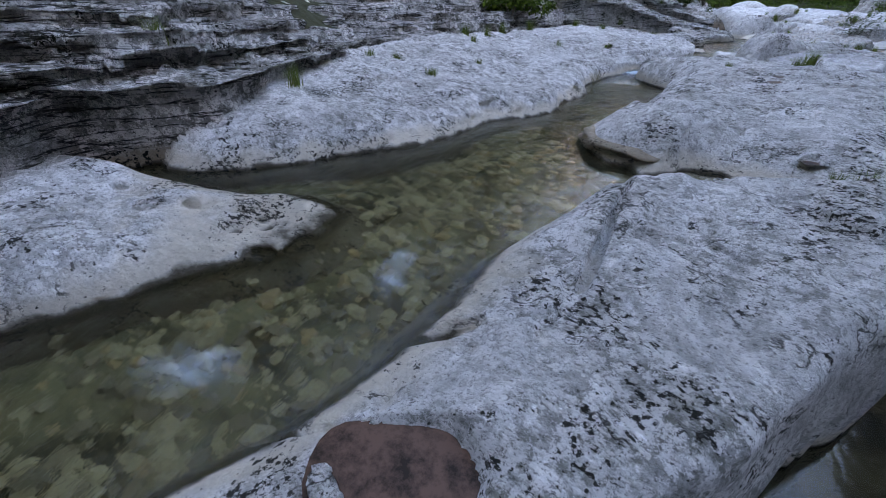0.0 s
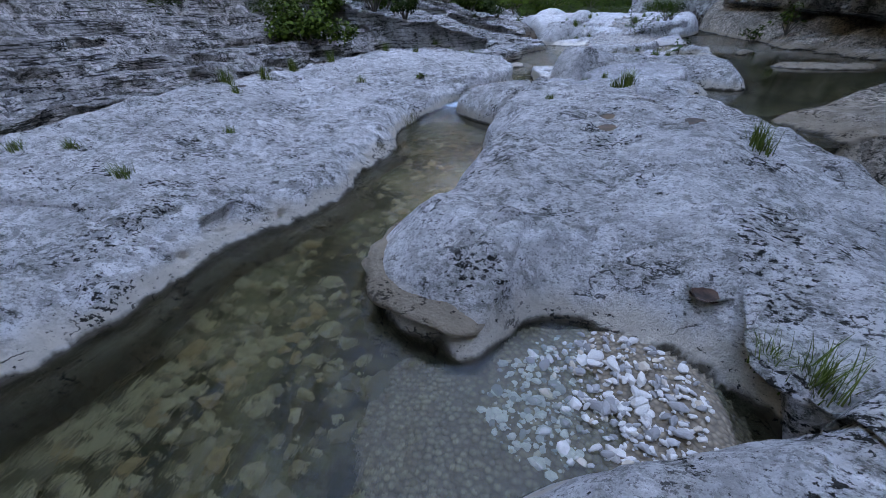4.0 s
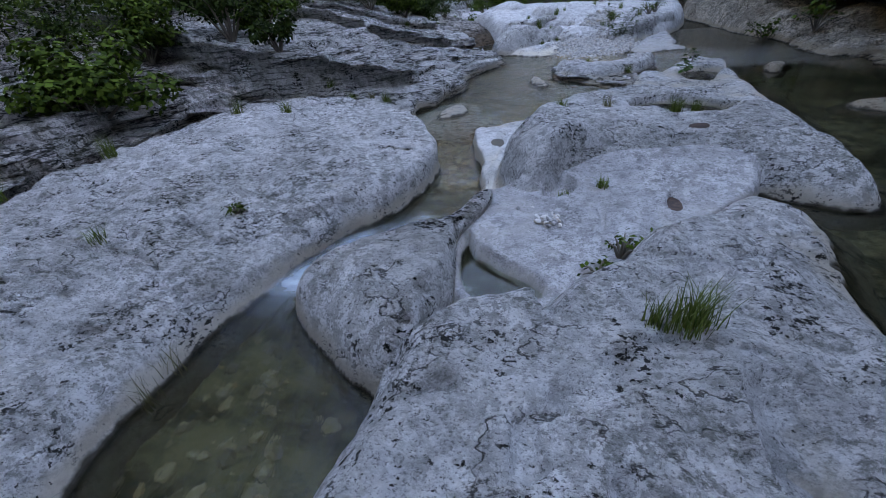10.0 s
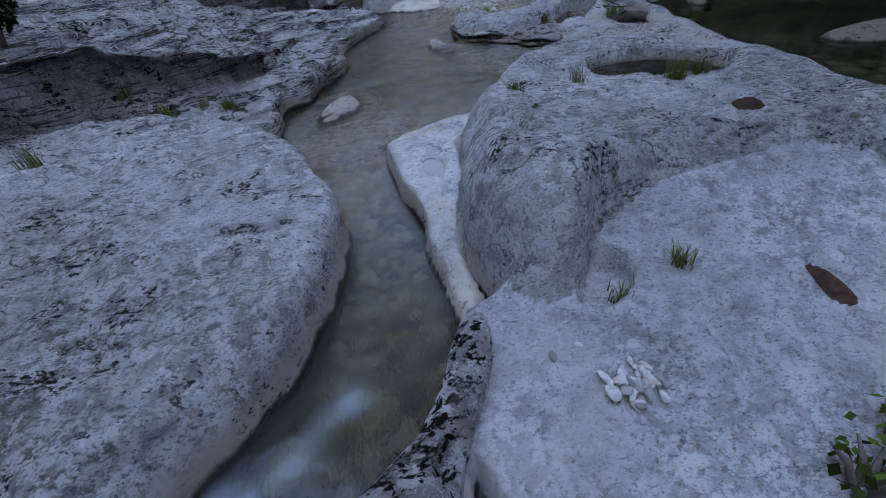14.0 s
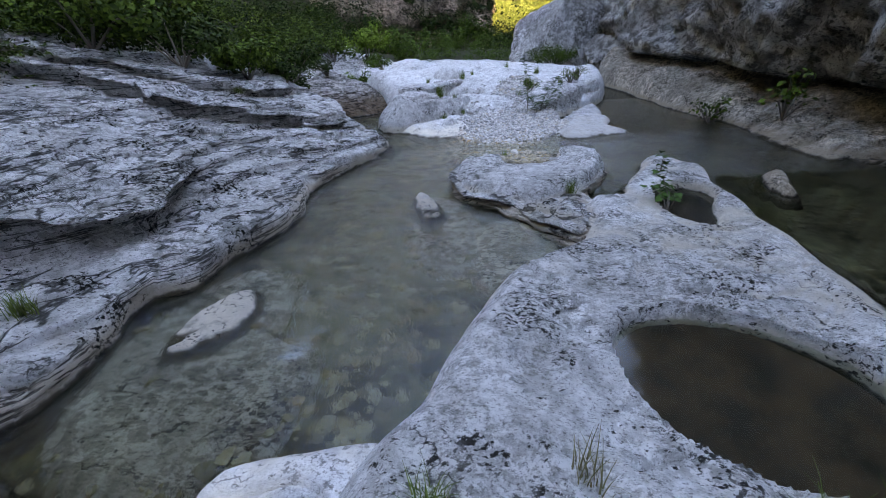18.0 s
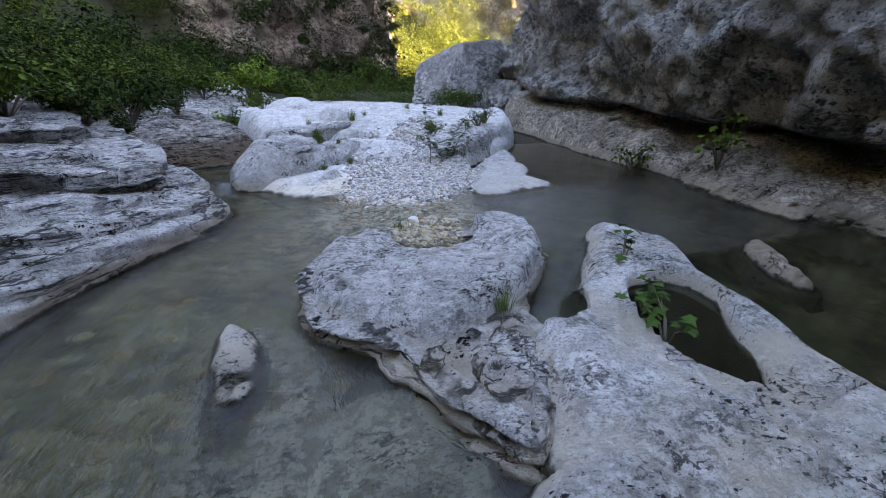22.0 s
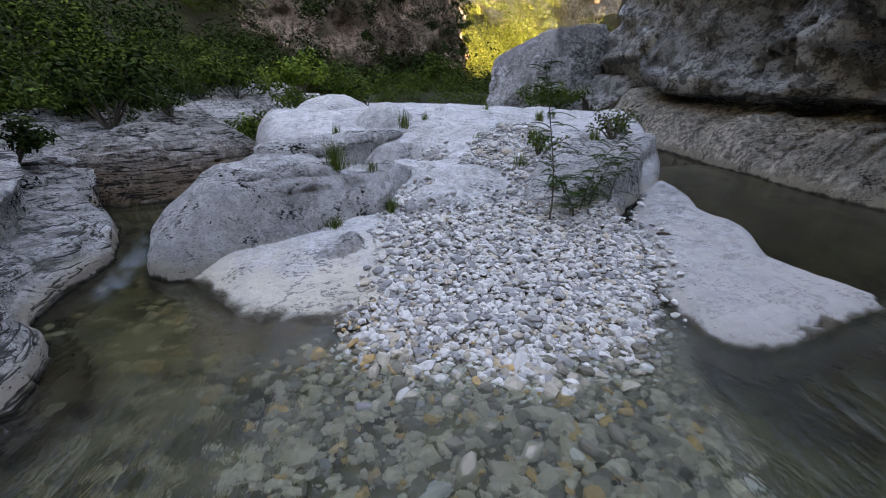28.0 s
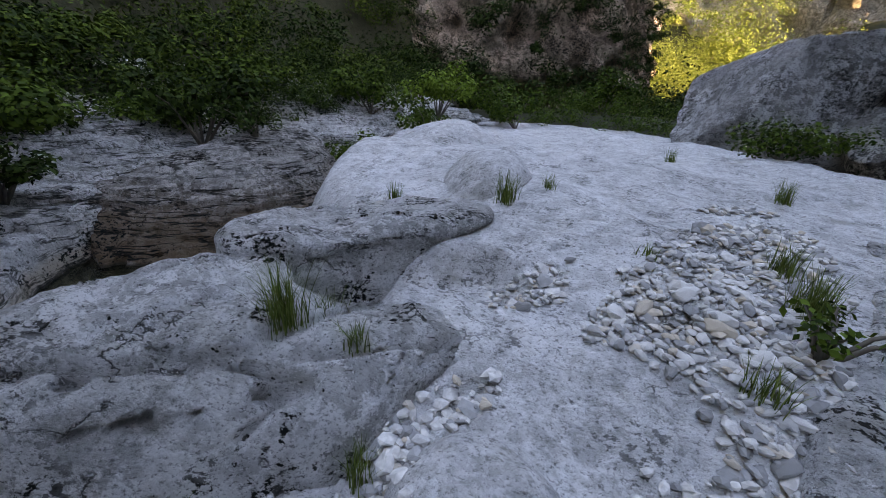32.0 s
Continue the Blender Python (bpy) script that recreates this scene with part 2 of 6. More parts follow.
terraces("weathered_ledge", "weathered grey limestone bed over a dark bedding crack",
         [(-6.6, -6.0), (-5.3, -3.0), (-4.7, -0.6), (-4.5, 1.1), (-4.75, 2.4), (-5.15, 3.75), (-5.9, 5.0), (-6.2, 6.2), (-5.7, 8.0), (-5.3, 9.6), (-5.0, 11.2), (-4.7, 12.6), (-4.2, 13.3), (-3.4, 14.1), (-2.6, 14.6)],
         (0.50, 0.68, 0.86, 1.05, 1.27, 1.52, 1.82, 2.2), (0.0, 0.38, 0.8, 1.3, 1.85, 2.5, 3.3, 4.2), 0.09, 301, lean=0.24)
rock("stepped_ledge", "layered limestone ledges dipping to the water",
     [(-0.85, 13.25), (-0.6, 14.0), (-0.8, 14.8), (-0.29, 14.98), (-0.2, 15.5), (0.3, 16.4), (0.25, 17.6), (0.6, 18.3), (0.9, 18.9), (1.35, 19.5), (1.68, 20.4),
      (1.45, 20.95), (0.95, 21.4), (1.0, 22.4), (0.5, 23.6), (-0.6, 25.2), (-0.9, 28), (-4, 32), (-11, 30), (-11, 14.6), (-4.5, 14.2), (-2.8, 14.3), (-1.5, 13.75)],
     lambda x, y: 0.10 + 0.28 * (np.interp(y, [13.2, 15, 16.5, 17, 18.9, 20.4, 24], [-0.75, -0.3, 0.2, 0.25, 1.3, 1.6, 0.6]) - x),
     r=lambda x, y: 0.22 + 0.3 * step(18, 20, y), lean=0.10, beds=0.17, rough=1.4)
rock("upper_ledge", "overhanging block of layered limestone above a dark crevice",
     [(-1.25, 17.3), (-1.02, 16.6), (-0.95, 16.0), (-0.95, 15.35), (-1.3, 15.1), (-1.75, 14.85), (-2.2, 14.45), (-3.0, 14.25), (-4.6, 14.4), (-6.5, 14.8), (-11, 15), (-11, 19), (-5, 20.2), (-3.0, 19.5), (-2.2, 18.9), (-1.7, 18.2)],
     lambda x, y: np.minimum(0.66 + 0.36 * (-1.0 - x), 1.25 + 0.22 * (-2.6 - x)), r=0.15, power=3.0, lean=0.26, base=0.1, beds=0.20, rough=1.5, tuck=0.0)
rock("upper_ledge", "broad dipping limestone bed over a long crack",
     [(-2.7, 19.7), (-2.1, 19.45), (-1.4, 19.6), (-1.0, 19.95), (-0.6, 20.0), (-0.2, 20.3), (0.2, 20.25), (0.45, 20.65), (0.5, 21.2), (0.3, 22.3), (-0.2, 23.4), (-1.2, 24.4), (-5, 26), (-11, 26), (-11, 19.8), (-4, 19.9)],
     lambda x, y: np.minimum(0.60 + 0.33 * (0.3 - x), 1.65 + 0.25 * (-2.9 - x)), r=0.14, power=3.0, lean=0.22, base=0.2, beds=0.22, rough=1.4, tuck=0.0)
rock("upper_ledge", "thin limestone bed lying on the broad one",
     [(-3.6, 20.3), (-2.8, 20.5), (-2.0, 20.9), (-1.5, 21.5), (-1.0, 21.6), (-0.75, 22.2), (-1.0, 23.2), (-1.7, 24.3), (-5, 26), (-11, 26), (-11, 20.4)],
     lambda x, y: np.minimum(1.16 + 0.30 * (-0.8 - x), 1.9 + 0.26 * (-3.2 - x)), r=0.12, power=3.0, lean=0.2, base=0.8, beds=0.2, rough=1.4, tuck=0.0)
rock("undercut_lip", "undercut lip of pale limestone over the stream",
     [(-0.8, 14.75), (-0.5, 14.85), (-0.25, 15.0), (-0.15, 15.5), (0.28, 16.35), (0.05, 16.8), (-0.8, 16.4), (-1.6, 15.6), (-1.5, 14.8)],
     lambda x, y: 0.26 - 0.1 * x, r=0.2, lean=0.16)
# the spine of rock between the two waters
rock("walked_slab", "smooth pale grey limestone slab with lichen patches",
     [(-1.85, -1.4), (-1.5, -0.9), (-1.36, -0.3), (-1.25, 0.2), (-1.09, 0.75), (-0.93, 1.25), (-0.78, 1.68), (-0.5, 1.88), (-0.2, 2.08), (0.1, 2.22), (0.5, 2.22),
      (0.9, 2.25), (1.3, 2.5), (1.65, 2.6), (2.05, 2.45), (1.88, 2.12), (1.55, 1.69), (1.24, 1.25), (0.91, 0.8), (0.36, 0.0), (-0.04, -0.63), (-0.3, -1.6), (-0.5, -3.2), (-2.0, -3.2)],
     lambda x, y: 0.07 + 0.12 * (y - 0.7) - 0.05 * step(1.5, 2.2, y), r=lambda x, y: 0.45 - 0.15 * step(0, 1, x) + 0.25 * (1 - step(0.3, 1.2, y)) * (1 - step(-0.9, -0.4, x)), lean=0.06, base=-0.75)
rock("gravel_bed", "patch of small pale stream gravel in a rock notch",
     [(-0.75, 2.0), (-0.95, 2.5), (-0.75, 2.95), (-0.2, 3.2), (0.45, 3.4), (1.0, 3.0), (1.0, 2.2), (0.4, 1.9)],
     lambda x, y: -0.25 + 0.13 * x, r=0.35, rough=0.4, base=-0.42, tuck=0.0, category="gravel")
rock("nosed_boulder", "big rounded limestone outcrop with an undercut nose",
     [(-1.05, 3.35), (-0.86, 3.04), (-0.57, 2.92), (-0.36, 2.78), (-0.22, 3.0), (-0.08, 3.22), (0.16, 3.2), (0.46, 3.12), (0.8, 2.85), (1.1, 2.35), (1.7, 2.4), (2.6, 3.2),
      (3.1, 4.2), (3.0, 5.5), (3.05, 6.6), (2.95, 7.6), (3.0, 8.3), (3.3, 9.0), (3.6, 9.6), (3.1, 10.05), (2.75, 9.9), (2.3, 9.4), (1.65, 8.98), (1.36, 8.68), (1.1, 8.5), (0.6, 8.28), (0.2, 8.28), (0.1, 8.05),
      (-0.18, 7.85), (-0.28, 7.35), (-0.45, 7.0), (-0.55, 6.65), (-0.37, 6.2), (-0.36, 5.8), (-0.53, 5.2), (-0.8, 4.6), (-0.95, 4.25), (-1.16, 4.0), (-1.12, 3.6)],
     lambda x, y: np.minimum(0.12 + 0.14 * (y - 3.2), 0.44) - 0.22 * np.maximum(0, x - 1.7) - 0.10 * np.maximum(0, -x) ** 1.2,
     r=lambda x, y: 0.38 + 0.25 * step(2.0, 2.6, x), lean=0.10, base=-0.45)
bump(-0.45, 3.45, 0.75, 0.6, 0.16, -30)
rock("pale_boulder", "smooth pale boulder wedged beside the cascade",
     [(-1.08, 8.7), (-0.82, 8.38), (-0.39, 8.0), (-0.13, 7.78), (0.12, 8.1), (0.24, 8.6), (0.29, 9.0), (0.25, 9.3), (0.36, 9.54), (0.53, 9.76), (0.67, 10.02), (0.68, 10.22), (0.52, 10.16), (0.36, 10.0), (0.22, 9.74), (0.08, 9.6),
      (-0.1, 9.5), (-0.45, 9.36), (-0.8, 9.16), (-1.1, 8.98)],
     lambda x, y: 0.27 - 0.03 * (y - 8.5) + 0.04 * step(9.5, 9.8, y), r=lambda x, y: 0.27 - 0.13 * step(9.0, 9.5, y), lean=0.06)
rock("basin_floor", "smooth grey scoured basin floor in the limestone",
     [(0.15, 8.5), (0.2, 9.4), (0.45, 10.25), (0.9, 10.35), (1.55, 10.75), (2.2, 10.85), (2.9, 10.8), (3.4, 10.5), (3.5, 10.2), (2.9, 9.6), (1.8, 8.9), (1.2, 8.4)],
     lambda x, y: 0.06 + 0.13 * (y - 9.3) + 0.03 * x + 0.12 * step(10.1, 10.7, y) * step(1.45, 1.75, x), r=0.1, rough=0.35, base=-0.3)
rock("knob_shelf", "long pale limestone shelf with a rounded knob and potholes",
     [(0.78, 10.45), (0.84, 10.13), (1.0, 10.0), (1.24, 10.08), (1.48, 10.34), (1.68, 10.42), (1.98, 10.45), (2.5, 10.45), (3.0, 10.35), (3.5, 10.1), (4.2, 9.55), (4.7, 10.5), (5.2, 12.0), (5.75, 13.9),
      (5.95, 14.7), (6.15, 15.8), (6.15, 16.4), (6.45, 16.8), (6.68, 17.2), (6.62, 17.95), (6.08, 18.12), (5.8, 17.4), (4.95, 16.75), (4.62, 16.3), (4.1, 16.2), (3.95, 15.6),
      (3.7, 15.2), (3.25, 14.85), (2.55, 14.6), (2.19, 13.94), (1.88, 13.4), (1.65, 13.04), (1.3, 12.7), (1.1, 12.1), (0.95, 11.5), (0.84, 11.1)],
     lambda x, y: np.maximum(0.60 - 0.085 * (y - 11) - 0.06 * (x - 1.3), 0.20 - 0.02 * np.maximum(0, x - 4)),
     r=lambda x, y: 0.32 + 0.75 * step(3.0, 4.6, x) * (1 - step(14.0, 16.0, y)) + 0.15 * step(1.6, 2.0, x) * (1 - step(11.0, 11.6, y)) * (1 - step(3.0, 3.6, x)), lean=0.07)
bump(1.2, 10.6, 0.5, 0.6, 0.08)
rock("low_spit", "low water-worn spit of tan rock along the stream",
     [(0.5, 12.75), (0.75, 12.7), (1.15, 12.75), (1.15, 11.8), (0.85, 10.9), (0.70, 10.1), (0.56, 10.15), (0.60, 10.7), (0.58, 11.3), (0.48, 12.0)],
     lambda x, y: 0.10 + 0.05 * step(11, 12, y), r=0.10, rough=0.6)
rock("low_spit", "tan rock spit at the pool's edge",
     [(0.6, 12.5), (0.58, 13.0), (0.78, 13.12), (1.2, 13.05), (1.7, 13.1), (1.6, 12.6), (1.0, 12.3)], lambda x, y: 0.07 + 0.12 * (x - 0.8), r=0.14, rough=0.6)
rock("midstream_rock", "flat-topped limestone outcrop with layered undercut sides",
     [(2.62, 17.1), (2.74, 16.75), (3.11, 16.42), (3.55, 16.12), (3.82, 16.19), (4.23, 16.55), (4.9, 17.14), (5.25, 17.7), (5.22, 18.35), (4.84, 18.8), (4.55, 18.45), (3.5, 18.6),
      (2.91, 18.5), (2.63, 17.8)],
     lambda x, y: 0.31 + 0.02 * (x - 3.8) - 0.10 * np.maximum(0, y - 17.4), r=0.18, lean=0.11, base=-0.35)
rock("layered_stub", "pale layered rock stub at the water's edge",
     [(3.1, 16.5), (3.25, 15.95), (3.5, 15.45), (3.75, 15.15), (4.1, 15.6), (4.45, 16.2), (4.3, 16.7), (3.7, 16.6)], lambda x, y: 0.13 + 0.05 * (x - 3.6), r=0.16, beds=0.07, rough=1.4, tuck=0.3)
rock("sunken_shelf", "submerged ledge of brown rock in the stream",
     [(2.5, 14.6), (3.25, 14.6), (3.5, 15.2), (3.5, 15.9), (3.0, 16.15), (2.68, 15.95), (2.56, 15.3)], lambda x, y: -0.04 + 0.0 * x, r=0.12, rough=0.35, base=-0.3)
rock("sunken_shelf", "rough sunken rock beside a tan stone",
     [(1.85, 16.4), (2.05, 17.25), (2.5, 17.15), (2.65, 16.5), (2.62, 15.9), (2.45, 15.1), (2.1, 15.2), (1.85, 15.9)], lambda x, y: -0.03 + 0.04 * (x - 2.2), r=0.3, rough=1.6, base=-0.4)
rock("sunken_shelf", "shallow tan shelf under the stream's edge",
     [(-0.72, 13.8), (-0.6, 14.4), (-0.2, 15.1), (0.3, 15.4), (0.62, 15.1), (0.5, 14.3), (0.95, 13.9), (0.85, 13.35), (0.3, 13.0), (-0.3, 13.2)], lambda x, y: -0.10 + 0.0 * x, r=0.25, rough=1.0, base=-0.4)
rock("stream_stone", "tan stone breaking the stream's surface", [(1.87, 16.45), (1.97, 17.2), (2.2, 17.15), (2.32, 16.6), (2.25, 16.1), (2.05, 15.95)],
     lambda x, y: 0.08 + 0.06 * (y - 16.6), r=0.2, rough=1.6, base=-0.4)
rock("stream_stone", "flat cream stone lying in the stream", [(-0.25, 14.0), (-0.18, 14.55), (0.31, 15.0), (0.42, 14.66), (0.27, 14.2)],
     lambda x, y: 0.05 + 0.0 * x, r=0.12, rough=0.6, base=-0.3)
rock("pool_islet", "bare tan rock islet in the still pool", [(7.45, 16.98), (8.0, 17.2), (7.95, 16.9), (7.52, 16.45), (7.2, 15.96), (6.98, 16.25)],
     lambda x, y: 0.07 + 0.0 * x, r=0.16, rough=0.7, base=-0.3)
rock("pool_islet", "low tan rock at the still pool's edge", [(6.4, 13.4), (6.5, 12.9), (7.2, 12.3), (8.4, 12.2), (8.5, 13.0), (7.4, 13.5)], lambda x, y: 0.08 + 0.0 * x, r=0.4, rough=0.7, base=-0.3)
# upper reach
rock("layered_wall", "brown layered wall of the side slot", [(-1.6, 24.9), (-0.2, 24.8), (0.7, 25.1), (1.4, 25.8), (1.9, 26.6), (1.4, 28.5), (0.0, 31), (-2.5, 31), (-2.6, 27)],
     lambda x, y: 0.95 + 0.06 * (y - 26.5) - 0.10 * x, r=1.7, power=1.5, lean=0.1, base=-0.3, beds=0.12, rough=1.4)
rock("smooth_apron", "water-smoothed pale rock apron", [(1.45, 22.3), (1.9, 21.95), (2.3, 21.4), (2.65, 21.0), (3.1, 20.72), (3.7, 20.7), (4.3, 21.2), (4.3, 22.6), (3.9, 23.2), (3.2, 23.2), (2.2, 22.9)],
     lambda x, y: 0.04 + 0.14 * (y - 21.2), r=0.45, power=1.5, rough=0.4, base=-0.2)
rock("rock_flake", "thin crusted flake of limestone on the smooth apron", [(2.98, 22.02), (3.08, 22.28), (3.3, 22.42), (3.5, 22.3), (3.44, 22.08), (3.2, 21.95)],
     lambda x, y: 0.115 + 0.14 * (y - 21.2), r=0.09, rough=1.4, base=-0.1)
rock("upper_slab", "broad smooth pale limestone slab above the gravel",
     [(3.4, 22.95), (3.9, 22.9), (4.3, 22.85), (4.7, 22.85), (5.2, 22.95), (5.6, 23.1), (6.0, 23.2), (6.6, 23.1), (7.4, 23.75), (8.3, 24.4), (9.2, 25.8), (10.5, 28), (12, 33), (13, 41), (8, 47),
      (1, 46), (-1.2, 38), (0.4, 30.5), (1.2, 26.5), (2.6, 25.2), (3.3, 24.6)],
     lambda x, y: np.interp(y, [22.9, 23.3, 23.8, 24.6, 26, 28, 30, 36, 47], [0.36, 0.44, 0.64, 0.76, 0.94, 1.12, 1.08, 0.9, 0.9]) - 0.05 * np.maximum(0, x - 6.5) + 0.22 * fbm(x, y, 2.4, 2, 90.0) * step(24.0, 25.5, y) + 0.12 * fbm(x, y, 0.9, 2, 92.0),
     r=0.6, rough=0.8, base=0.1)
rock("rounded_boulder", "large rounded grey boulder with a pitted top",
     [(1.35, 22.35), (1.5, 22.1), (1.75, 21.98), (2.1, 22.12), (2.55, 22.35), (2.9, 22.5), (3.2, 22.7), (3.55, 22.92), (3.85, 23.25), (4.15, 23.65), (4.25, 23.9), (3.9, 23.95), (3.4, 23.85), (3.0, 23.85),
      (2.7, 24.15), (2.2, 24.05), (1.7, 23.6), (1.3, 23.1), (1.25, 22.6)],
     lambda x, y: 0.82 + 0.05 * (y - 23) - 0.16 * np.maximum(0, x - 2.7), r=lambda x, y: 0.42 - 0.1 * step(3.0, 3.6, x), lean=0.20, base=-0.3, rough=1.5)
rock("shoulder_rock", "grey limestone shoulder behind the saplings",
     [(5.2, 22.95), (5.2, 22.7), (5.5, 22.5), (6.04, 22.5), (6.5, 22.85), (6.95, 23.3), (7.5, 23.8), (8.3, 24.6), (9.2, 25.8), (8.4, 26.8), (7, 26.0), (6.3, 24.6), (5.6, 23.6)],
     lambda x, y: np.minimum(0.52 + 0.14 * (y - 22.7), 0.80) + 0.12 * fbm(x, y, 0.8, 2, 93.0), r=0.4, lean=0.06, base=-0.1, rough=0.8)
rock("gravel_bar", "bar of small white and grey river gravel",
     [(3.2, 20.8), (3.4, 20.3), (3.9, 19.6), (4.5, 19.4), (5.05, 19.7), (5.2, 20.25), (5.7, 20.9), (6.35, 22.1), (6.5, 23.0), (6.1, 23.4), (5.6, 23.2), (5.0, 23.05), (4.5, 22.98), (3.95, 22.98),
      (3.7, 22.6), (3.62, 22.0), (3.6, 21.5)],
     lambda x, y: np.interp(y, [19.4, 20.2, 20.9, 22, 22.6, 23.3], [-0.10, -0.035, 0.03, 0.20, 0.33, 0.44]), r=0.4, rough=0.5, base=-0.25, category="gravel")
hollow([(3.5, 18.5), (3.7, 17.9), (4.1, 17.6), (4.5, 17.8), (4.65, 18.3), (4.75, 18.9), (3.7, 18.9)], -0.1, 0.25)
rock("gravel_bed", "gravel bed between two rocks in the shallows", [(3.55, 18.2), (3.9, 17.75), (4.4, 17.9), (4.6, 18.4), (4.8, 19.2), (4.3, 19.6), (3.7, 19.3)],
     lambda x, y: 0.20 - 0.17 * (y - 17.9), r=0.15, rough=0.4, base=-0.2, category="gravel")
rock("flat_slab", "low flat slab of smooth pale rock sloping into the pool",
     [(5.62, 20.15), (6.4, 20.3), (7.2, 20.46), (7.45, 20.55), (7.48, 20.62), (7.3, 20.95), (7.15, 21.3), (7.35, 21.6), (7.75, 22.1), (7.7, 22.7), (7.95, 23.2), (8.35, 24.4), (8.0, 24.3), (7.42, 23.7), (6.75, 22.9), (6.1, 21.9), (5.7, 20.9)],
     lambda x, y: 0.12 + 0.05 * (y - 21) - 0.03 * (x - 6.2), r=0.3, rough=0.5, base=-0.15)
rock("far_hump", "rounded grey limestone hump", [(3.3, 25.7), (4.2, 25.5), (4.65, 26.2), (4.5, 27.3), (3.7, 27.9), (3.0, 27.2)],
     lambda x, y: 1.32 + 0.0 * x, r=0.95, lean=0.03, base=0.6)
rock("far_hump", "pitted grey limestone hump", [(1.6, 28.6), (2.8, 28.4), (4.0, 29.4), (3.8, 31.6), (2.2, 32.2), (1.0, 30.6)], lambda x, y: 1.5 + 0.0 * x, r=1.6, lean=0.03, base=0.5)
terraces("far_ledge", "weathered limestone bed up the valley", [(-5.5, 26.8), (-3.0, 29.0), (-1.2, 31.0), (0.6, 35.0), (1.6, 39.0), (2.5, 45.0)],
         (0.85, 1.08, 1.3, 1.55, 1.8, 2.1, 2.5), (0.0, 0.6, 1.2, 1.9, 2.7, 3.6, 4.6), 0.08, 303, far=-14.0, lean=0.28, r=0.2, jag=0.4)
rock("low_ridge", "pitted limestone ridge beside the smooth channel",
     [(2.3, 24.05), (2.7, 24.15), (3.28, 24.42), (3.75, 24.75), (4.05, 25.15), (3.95, 25.55), (3.3, 25.7), (2.6, 25.4), (2.0, 24.9), (1.95, 24.4)],
     lambda x, y: 0.93 + 0.04 * (y - 24.9) + 0.05 * (x - 3), r=0.32, lean=0.10, base=0.3, rough=1.4)
rock("gravel_rock", "small smooth rock rising from the gravel", [(3.9, 23.0), (4.0, 22.68), (4.3, 22.5), (4.7, 22.55), (4.82, 22.95), (4.6, 23.3), (4.1, 23.4)],
     lambda x, y: 0.50 + 0.10 * (y - 22.8), r=0.28, base=0.2, rough=0.8)
# high-x bank
rock("right_bank", "tan water-worn bank below the cliff",
     [(9.25, 17.7), (9.4, 18.9), (10.1, 20.6), (10.0, 21.9), (10.5, 24.7), (11.2, 27.8), (11.5, 30), (13, 35), (22, 35), (22, 7), (10, 7), (9.6, 11), (9.3, 14), (9.2, 16.5)],
     lambda x, y: 0.06 + 0.20 * (x - 9.4) + 0.035 * (y - 16), r=0.7, beds=0.14, rough=3.2, base=-0.3)
rock("lower_bank", "smooth tan rock bank beside the lower channel",
     [(3.3, 7.6), (4.3, 7.95), (5.4, 9.0), (6.6, 9.4), (8, 10.2), (10, 10.4), (16, 10), (16, 2), (7, 2.5), (4.6, 4.4), (3.8, 5.4), (3.4, 6.6)],
     lambda x, y: 0.14 + 0.10 * (x - 4), r=0.7, rough=0.7, base=-0.9)
# bank hardly in view, added to keep sky off the lower channel's water
rock("shaded_bank", "added dark bank blocking sky across the lower channel",
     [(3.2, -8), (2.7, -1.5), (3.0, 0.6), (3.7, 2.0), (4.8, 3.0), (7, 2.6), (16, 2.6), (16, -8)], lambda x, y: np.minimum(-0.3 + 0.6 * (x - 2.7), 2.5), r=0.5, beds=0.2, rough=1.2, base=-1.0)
# basins, puddles and notches
hollow([(3.18, 13.6), (3.0, 13.15), (3.04, 12.75), (3.22, 12.42), (3.5, 12.24), (4.05, 12.18), (4.5, 12.6), (4.58, 13.05), (4.36, 13.48), (4.0, 13.7), (3.6, 13.8)], -0.16, 0.08)
hollow([(0.3, 9.45), (0.4, 9.6), (0.46, 9.3), (0.55, 9.24), (0.66, 9.1), (0.8, 9.02), (0.97, 8.86), (1.0, 8.74), (0.82, 8.62), (0.6, 8.6), (0.38, 8.68), (0.28, 8.95)], -0.15, 0.045)
hollow([(1.55, 6.6), (1.6, 7.2), (1.7, 7.7), (2.2, 7.7), (2.4, 7.1), (1.9, 6.5)], 0.08, 0.45)
hollow([(5.3, 16.5), (5.6, 16.62), (5.92, 16.5), (5.95, 16.0), (5.7, 15.75), (5.5, 15.3), (5.2, 15.15), (5.05, 15.6), (5.15, 16.2)], -0.12, 0.10)
hollow([(4.3, 15.9), (4.75, 16.2), (5.0, 16.7), (4.7, 16.8), (4.35, 16.55)], -0.2, 0.15)
hollow([(0.74, 11.85), (0.76, 12.12), (0.9, 12.14), (0.95, 11.92), (0.86, 11.72)], 0.05, 0.04, 0.05, "small clear puddle on the rock spit")
hollow([(1.22, 11.12), (1.27, 11.24), (1.36, 11.12), (1.41, 10.94), (1.33, 10.9)], 0.50, 0.04, 0.07, "still puddle mirroring the sky in a rock pit")
hollow([(1.40, 10.9), (1.46, 10.93), (1.54, 10.8), (1.47, 10.72)], 0.46, 0.035, 0.05, "dark shallow puddle in a rock pit")
hollow([(1.14, 10.05), (1.24, 10.2), (1.42, 10.34), (1.54, 10.3), (1.52, 10.08), (1.36, 9.96), (1.2, 9.97)], 0.10, 0.05)
